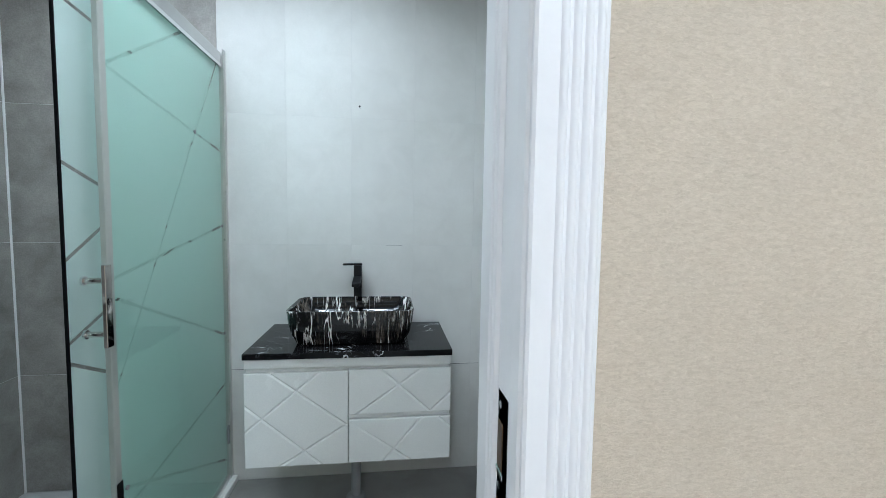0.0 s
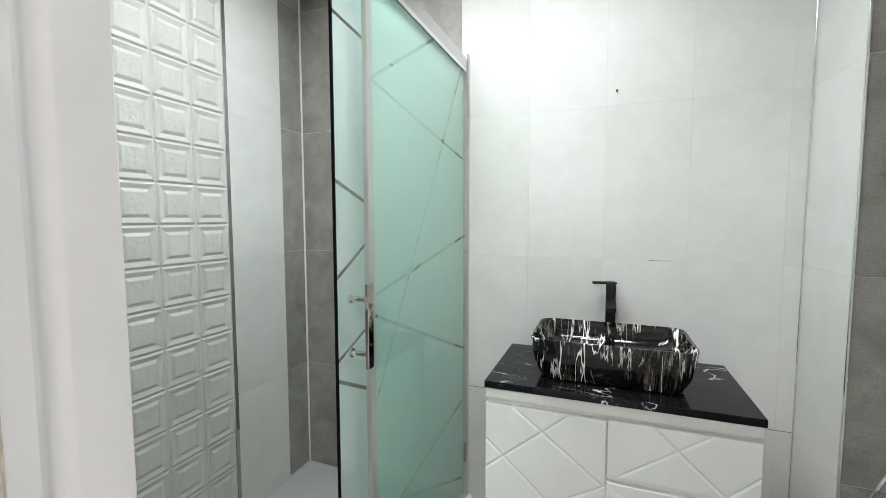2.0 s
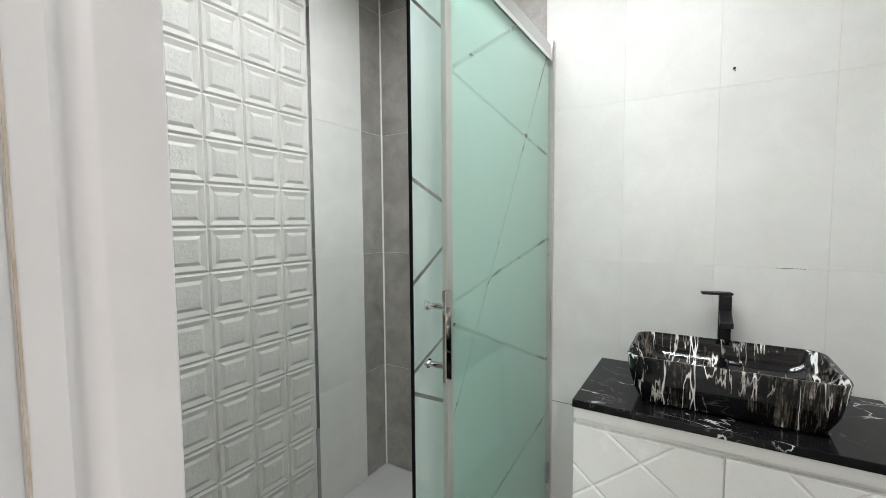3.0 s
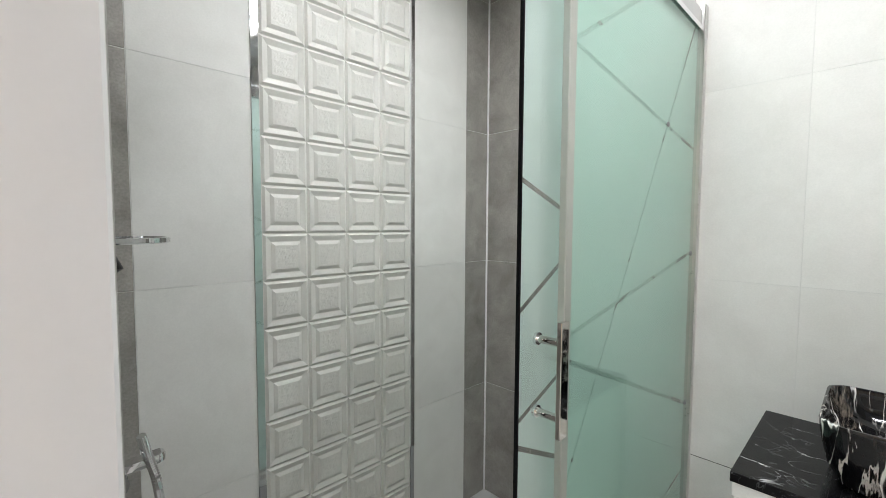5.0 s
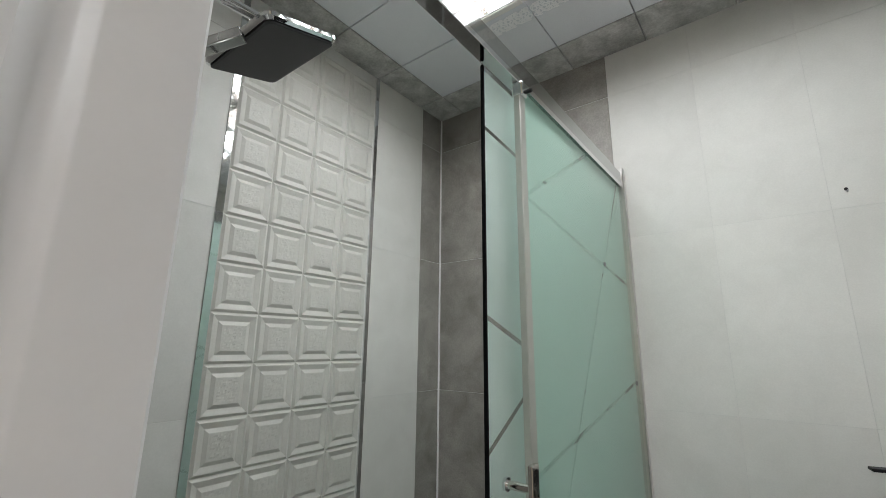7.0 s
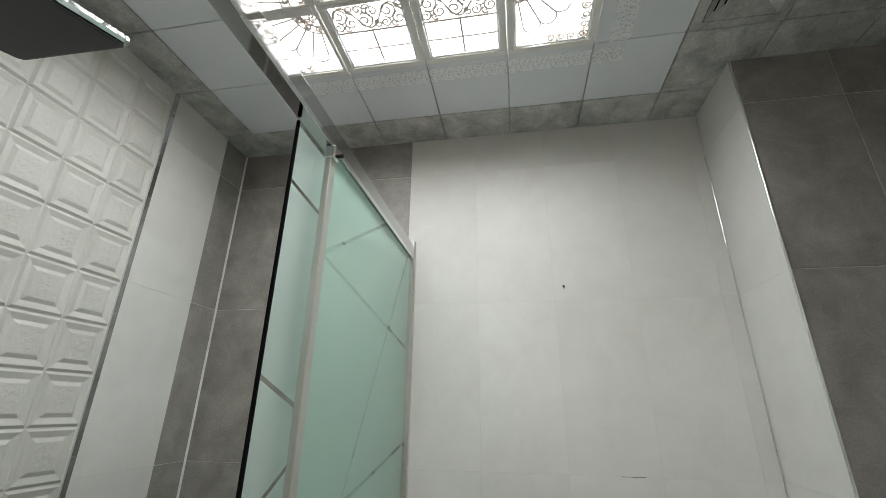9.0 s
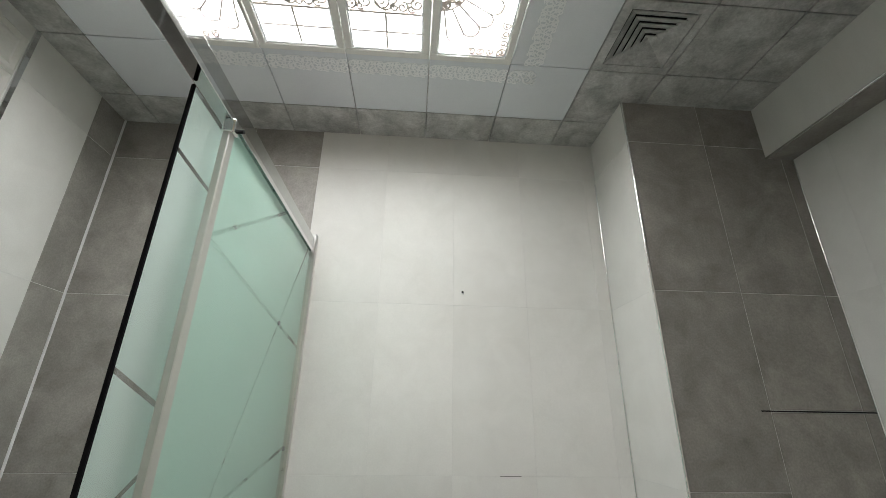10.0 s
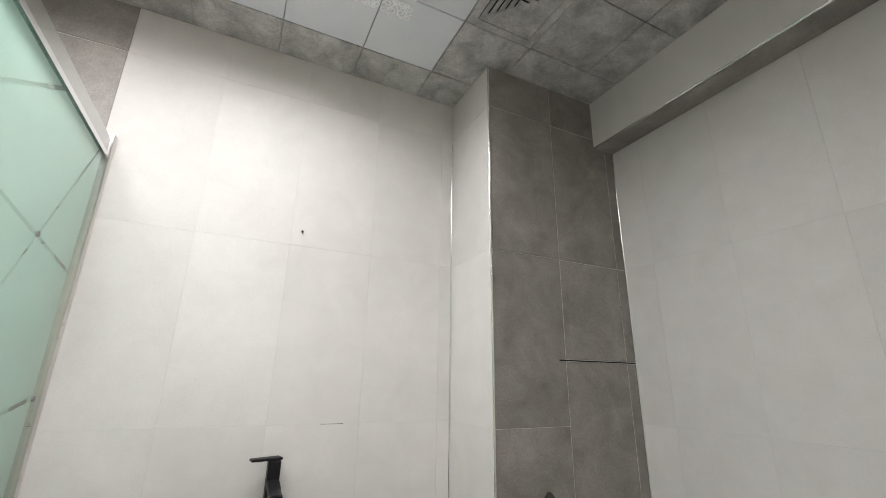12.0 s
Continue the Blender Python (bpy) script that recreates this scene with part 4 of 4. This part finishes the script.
bmesh.ops.transform(lev, matrix=pose(FXX, FY, 1.056, 0, 0, 12), verts=lev.verts)
under(faucet, "lever", lev, BLACK_METAL, "flat black lever")

# ---- bidet spray and valve on the column ----
spray = empty("bidet_spray", "dark hand spray in a chrome wall holder with metal hose", "spray", pose(0.772, CY, 0.84))
holder = under(spray, "holder", box(0.757, 0.787, CY - 0.030, CY - 0.0005, 0.822, 0.862, 0.005, 2), CHROME, "chrome wall holder")
under(holder, "screw", tube([(0.772, CY - 0.029, 0.842), (0.772, CY - 0.032, 0.842)], 0.006, 12), CHROME)
under(spray, "spray_head", tube([(0.768, CY - 0.036, 0.835), (0.768, CY - 0.037, 0.87), (0.768, CY - 0.040, 0.915), (0.768, CY - 0.048, 0.945), (0.768, CY - 0.066, 0.962)],
      [0.008, 0.009, 0.010, 0.012, 0.014], 14), DARK_PLASTIC, "dark bronze spray head", True)
under(spray, "trigger", box(0.781, 0.795, CY - 0.042, CY - 0.034, 0.885, 0.935, 0.003), GREY_PLASTIC)


def ribbed_hose(pts, r, steps=26):
    line = smooth_line(pts, steps)
    return tube(line, [r * (1.0 if i % 2 else 0.86) for i in range(len(line))], 9)


under(spray, "hose", ribbed_hose([(0.768, CY - 0.036, 0.832), (0.757, CY - 0.042, 0.79), (0.722, CY - 0.05, 0.69), (0.676, CY - 0.06, 0.60), (0.618, CY - 0.06, 0.44), (0.597, CY - 0.06, 0.32), (0.622, CY - 0.06, 0.262),
      (0.672, CY - 0.06, 0.256), (0.722, CY - 0.06, 0.310), (0.752, CY - 0.06, 0.372), (0.785, CY - 0.058, 0.382)], 0.0058), CHROME, "flexible chrome hose", True)
VZ = 0.372
valve = empty("bidet_valve", "chrome wall-mounted bidet mixer valve", "valve", pose(0.80, CY, VZ))
under(valve, "body", tube([(0.742, CY - 0.055, VZ), (0.888, CY - 0.055, VZ)], 0.017, 18), CHROME, "", True)
for x in (0.742, 0.880):
    under(valve, "flange", tube([(x, CY - 0.0005, VZ), (x, CY - 0.010, VZ), (x, CY - 0.018, VZ), (x, CY - 0.05, VZ)], [0.033, 0.032, 0.018, 0.014], 20), CHROME, "", True)
    under(valve, "union_nut", tube([(x, CY - 0.034, VZ), (x, CY - 0.068, VZ), (x, CY - 0.074, VZ)], [0.022, 0.022, 0.016], 8), CHROME)
lev = box(-0.012, 0.012, -0.02, 0.095, 0, 0.009, 0.003)
bmesh.ops.transform(lev, matrix=pose(0.815, CY - 0.055, VZ + 0.030, -8, 0, -120), verts=lev.verts)
under(valve, "lever", lev, CHROME, "flat chrome lever")
under(valve, "cartridge", tube([(0.812, CY - 0.055, VZ + 0.01), (0.812, CY - 0.055, VZ + 0.034)], 0.018, 18), CHROME, "", True)
under(valve, "spout", tube([(0.822, CY - 0.055, VZ - 0.008), (0.823, CY - 0.07, VZ - 0.045), (0.824, CY - 0.078, VZ - 0.10)], [0.014, 0.012, 0.011], 14), CHROME, "", True)

# ---- toilet against the right wall: only the edge of its lid comes into view ----
TX, TY = 0.745, 1.285
toilet = empty("toilet", "white ceramic toilet with a closed flat lid beside the column", "toilet", pose(TX, TY, 0.0))


def oblong(w, d, r, z, dx=0.0):
    return rounded_rect(TX + dx, TY, w, d, r, z, 8)


under(toilet, "bowl", loft([oblong(0.40, 0.24, 0.09, 0.0, 0.10), oblong(0.38, 0.22, 0.09, 0.06, 0.09), oblong(0.37, 0.23, 0.10, 0.18, 0.06), oblong(0.55, 0.34, 0.13, 0.32, 0.085), oblong(0.60, 0.36, 0.11, 0.395, 0.085), oblong(0.59, 0.35, 0.11, 0.405, 0.085)]), WHITE_GLOSS, "", True)
under(toilet, "seat", loft([oblong(0.42, 0.352, 0.06, 0.4055), oblong(0.43, 0.36, 0.06, 0.410), oblong(0.43, 0.36, 0.06, 0.422), oblong(0.42, 0.35, 0.055, 0.426)]), WHITE_GLOSS, "", True)
under(toilet, "lid", loft([oblong(0.42, 0.352, 0.045, 0.4265), oblong(0.432, 0.362, 0.045, 0.431), oblong(0.432, 0.362, 0.045, 0.442), oblong(0.42, 0.35, 0.04, 0.449), oblong(0.36, 0.29, 0.03, 0.4505)]), WHITE_GLOSS, "closed flat white lid", True)
under(toilet, "cistern", loft([oblong(0.15, 0.33, 0.03, 0.4055, 0.455), oblong(0.17, 0.36, 0.035, 0.44, 0.445), oblong(0.17, 0.37, 0.035, 0.77, 0.445)]), WHITE_GLOSS, "", True)
under(toilet, "cistern_lid", loft([oblong(0.178, 0.38, 0.035, 0.7705, 0.443), oblong(0.18, 0.385, 0.035, 0.795, 0.443), oblong(0.168, 0.37, 0.03, 0.805, 0.443)]), WHITE_GLOSS, "", True)

# ---- shower set on the door wall ----
sx = -1.05
shower = empty("shower_set", "chrome shower set with a square rain head", "shower", pose(sx, YD, 0.92))
under(shower, "riser", tube(smooth_line([(sx, 0.764, 0.95), (sx, 0.764, 1.5), (sx, 0.764, 2.0), (sx, 0.775, 2.045), (sx, 0.80, 2.05)], 8), 0.011, 14), CHROME, "", True)
under(shower, "wall_bracket", tube([(sx, YD + 0.0005, 1.75), (sx, 0.764, 1.75)], 0.014, 14), CHROME, "", True)
RHX, RHY, RHZ = -1.00, 1.043, 1.961


def head_bm(w, d, t, r, z):
    bm = loft([rounded_rect(0, 0, w - 0.01, d - 0.01, r, z, 4), rounded_rect(0, 0, w, d, r, z + t * 0.3, 4), rounded_rect(0, 0, w, d, r, z + t * 0.7, 4), rounded_rect(0, 0, w - 0.012, d - 0.012, r, z + t, 4)])
    bmesh.ops.transform(bm, matrix=pose(RHX, RHY, RHZ, 16.5, 0, 1), verts=bm.verts)
    return bm


rain = under(shower, "rain_head", head_bm(0.25, 0.173, 0.018, 0.018, 0.0), CHROME, "chrome-rimmed rain head", True)
under(rain, "nozzle_plate", head_bm(0.234, 0.157, 0.004, 0.012, -0.004), BLACK_NOZZLE, "dark nozzle plate")
under(rain, "ball_joint", tube([(RHX, RHY, RHZ + 0.012), (RHX, RHY, RHZ + 0.04), (RHX, RHY, RHZ + 0.075)], [0.024, 0.019, 0.014], 16), CHROME, "", True)
under(shower, "arm", tube([(sx, 0.80, 2.05), (RHX, RHY, RHZ + 0.072)], 0.0115, 14), CHROME, "", True)
tip, low = Vector((-0.897, 0.937, 1.889)), Vector((-0.985, 0.868, 1.843))
rod = box(-0.0125, 0.0125, -0.010, 0.010, -(tip - low).length, 0.0, 0.003)
bmesh.ops.transform(rod, matrix=Matrix.Translation(tip) @ (tip - low).to_track_quat("Z", "Y").to_matrix().to_4x4(), verts=rod.verts)
under(shower, "spray_handle", rod, RAIL, "grey polished square spray handle")
under(shower, "spray_holder", tube([(sx, 0.764, 1.735), tuple(low + Vector((0, 0, 0.01)))], 0.010, 12), CHROME, "", True)
mix = under(shower, "mixer", tube([(sx - 0.13, 0.768, 0.95), (sx + 0.13, 0.768, 0.95)], 0.019, 18), CHROME, "chrome bar mixer", True)
for q in (-0.075, 0.075):
    under(mix, "flange", tube([(sx + q, YD + 0.0005, 0.95), (sx + q, YD + 0.010, 0.95), (sx + q, 0.765, 0.95)], [0.032, 0.03, 0.014], 18), CHROME, "", True)
lev = loft([rounded_rect(0, 0.03, 0.028, 0.078, 0.013, 0.0, 5), rounded_rect(0, 0.03, 0.030, 0.081, 0.014, 0.008, 5), rounded_rect(0, 0.03, 0.026, 0.077, 0.012, 0.014, 5)])
bmesh.ops.transform(lev, matrix=pose(sx, 0.785, 0.905, 6, 0, -4), verts=lev.verts)
under(mix, "lever", lev, CHROME, "flat chrome lever", True)
shelf = loft([rounded_rect(0, 0.066, 0.116, 0.132, 0.045, 0.004, 7), rounded_rect(0, 0.066, 0.122, 0.138, 0.048, 0.006, 7), rounded_rect(0, 0.066, 0.122, 0.138, 0.048, 0.013, 7),
              rounded_rect(0, 0.066, 0.114, 0.130, 0.044, 0.014, 7), rounded_rect(0, 0.066, 0.110, 0.126, 0.042, 0.010, 7)])
bmesh.ops.transform(shelf, matrix=pose(sx, YD + 0.001, 1.284, 0, 0, 0), verts=shelf.verts)
under(shower, "shelf", shelf, CHROME, "round-ended chrome shelf with a raised rim", True)
under(shower, "hand_spray", tube([(sx + 0.03, 0.762, 1.17), (sx + 0.03, 0.772, 1.215), (sx + 0.03, 0.781, 1.252), (sx + 0.03, 0.777, 1.268)], [0.011, 0.014, 0.021, 0.016], 14), BLACK_METAL, "black hand spray", True)
under(shower, "hose", ribbed_hose([(sx + 0.06, 0.812, 0.985), (sx + 0.05, 0.82, 0.95), (sx + 0.04, 0.835, 0.88), (sx + 0.02, 0.845, 0.74), (sx, 0.84, 0.5), (sx + 0.05, 0.82, 0.35), (sx + 0.1, 0.8, 0.5)], 0.0075, 30), CHROME, "ribbed chrome hose", True)
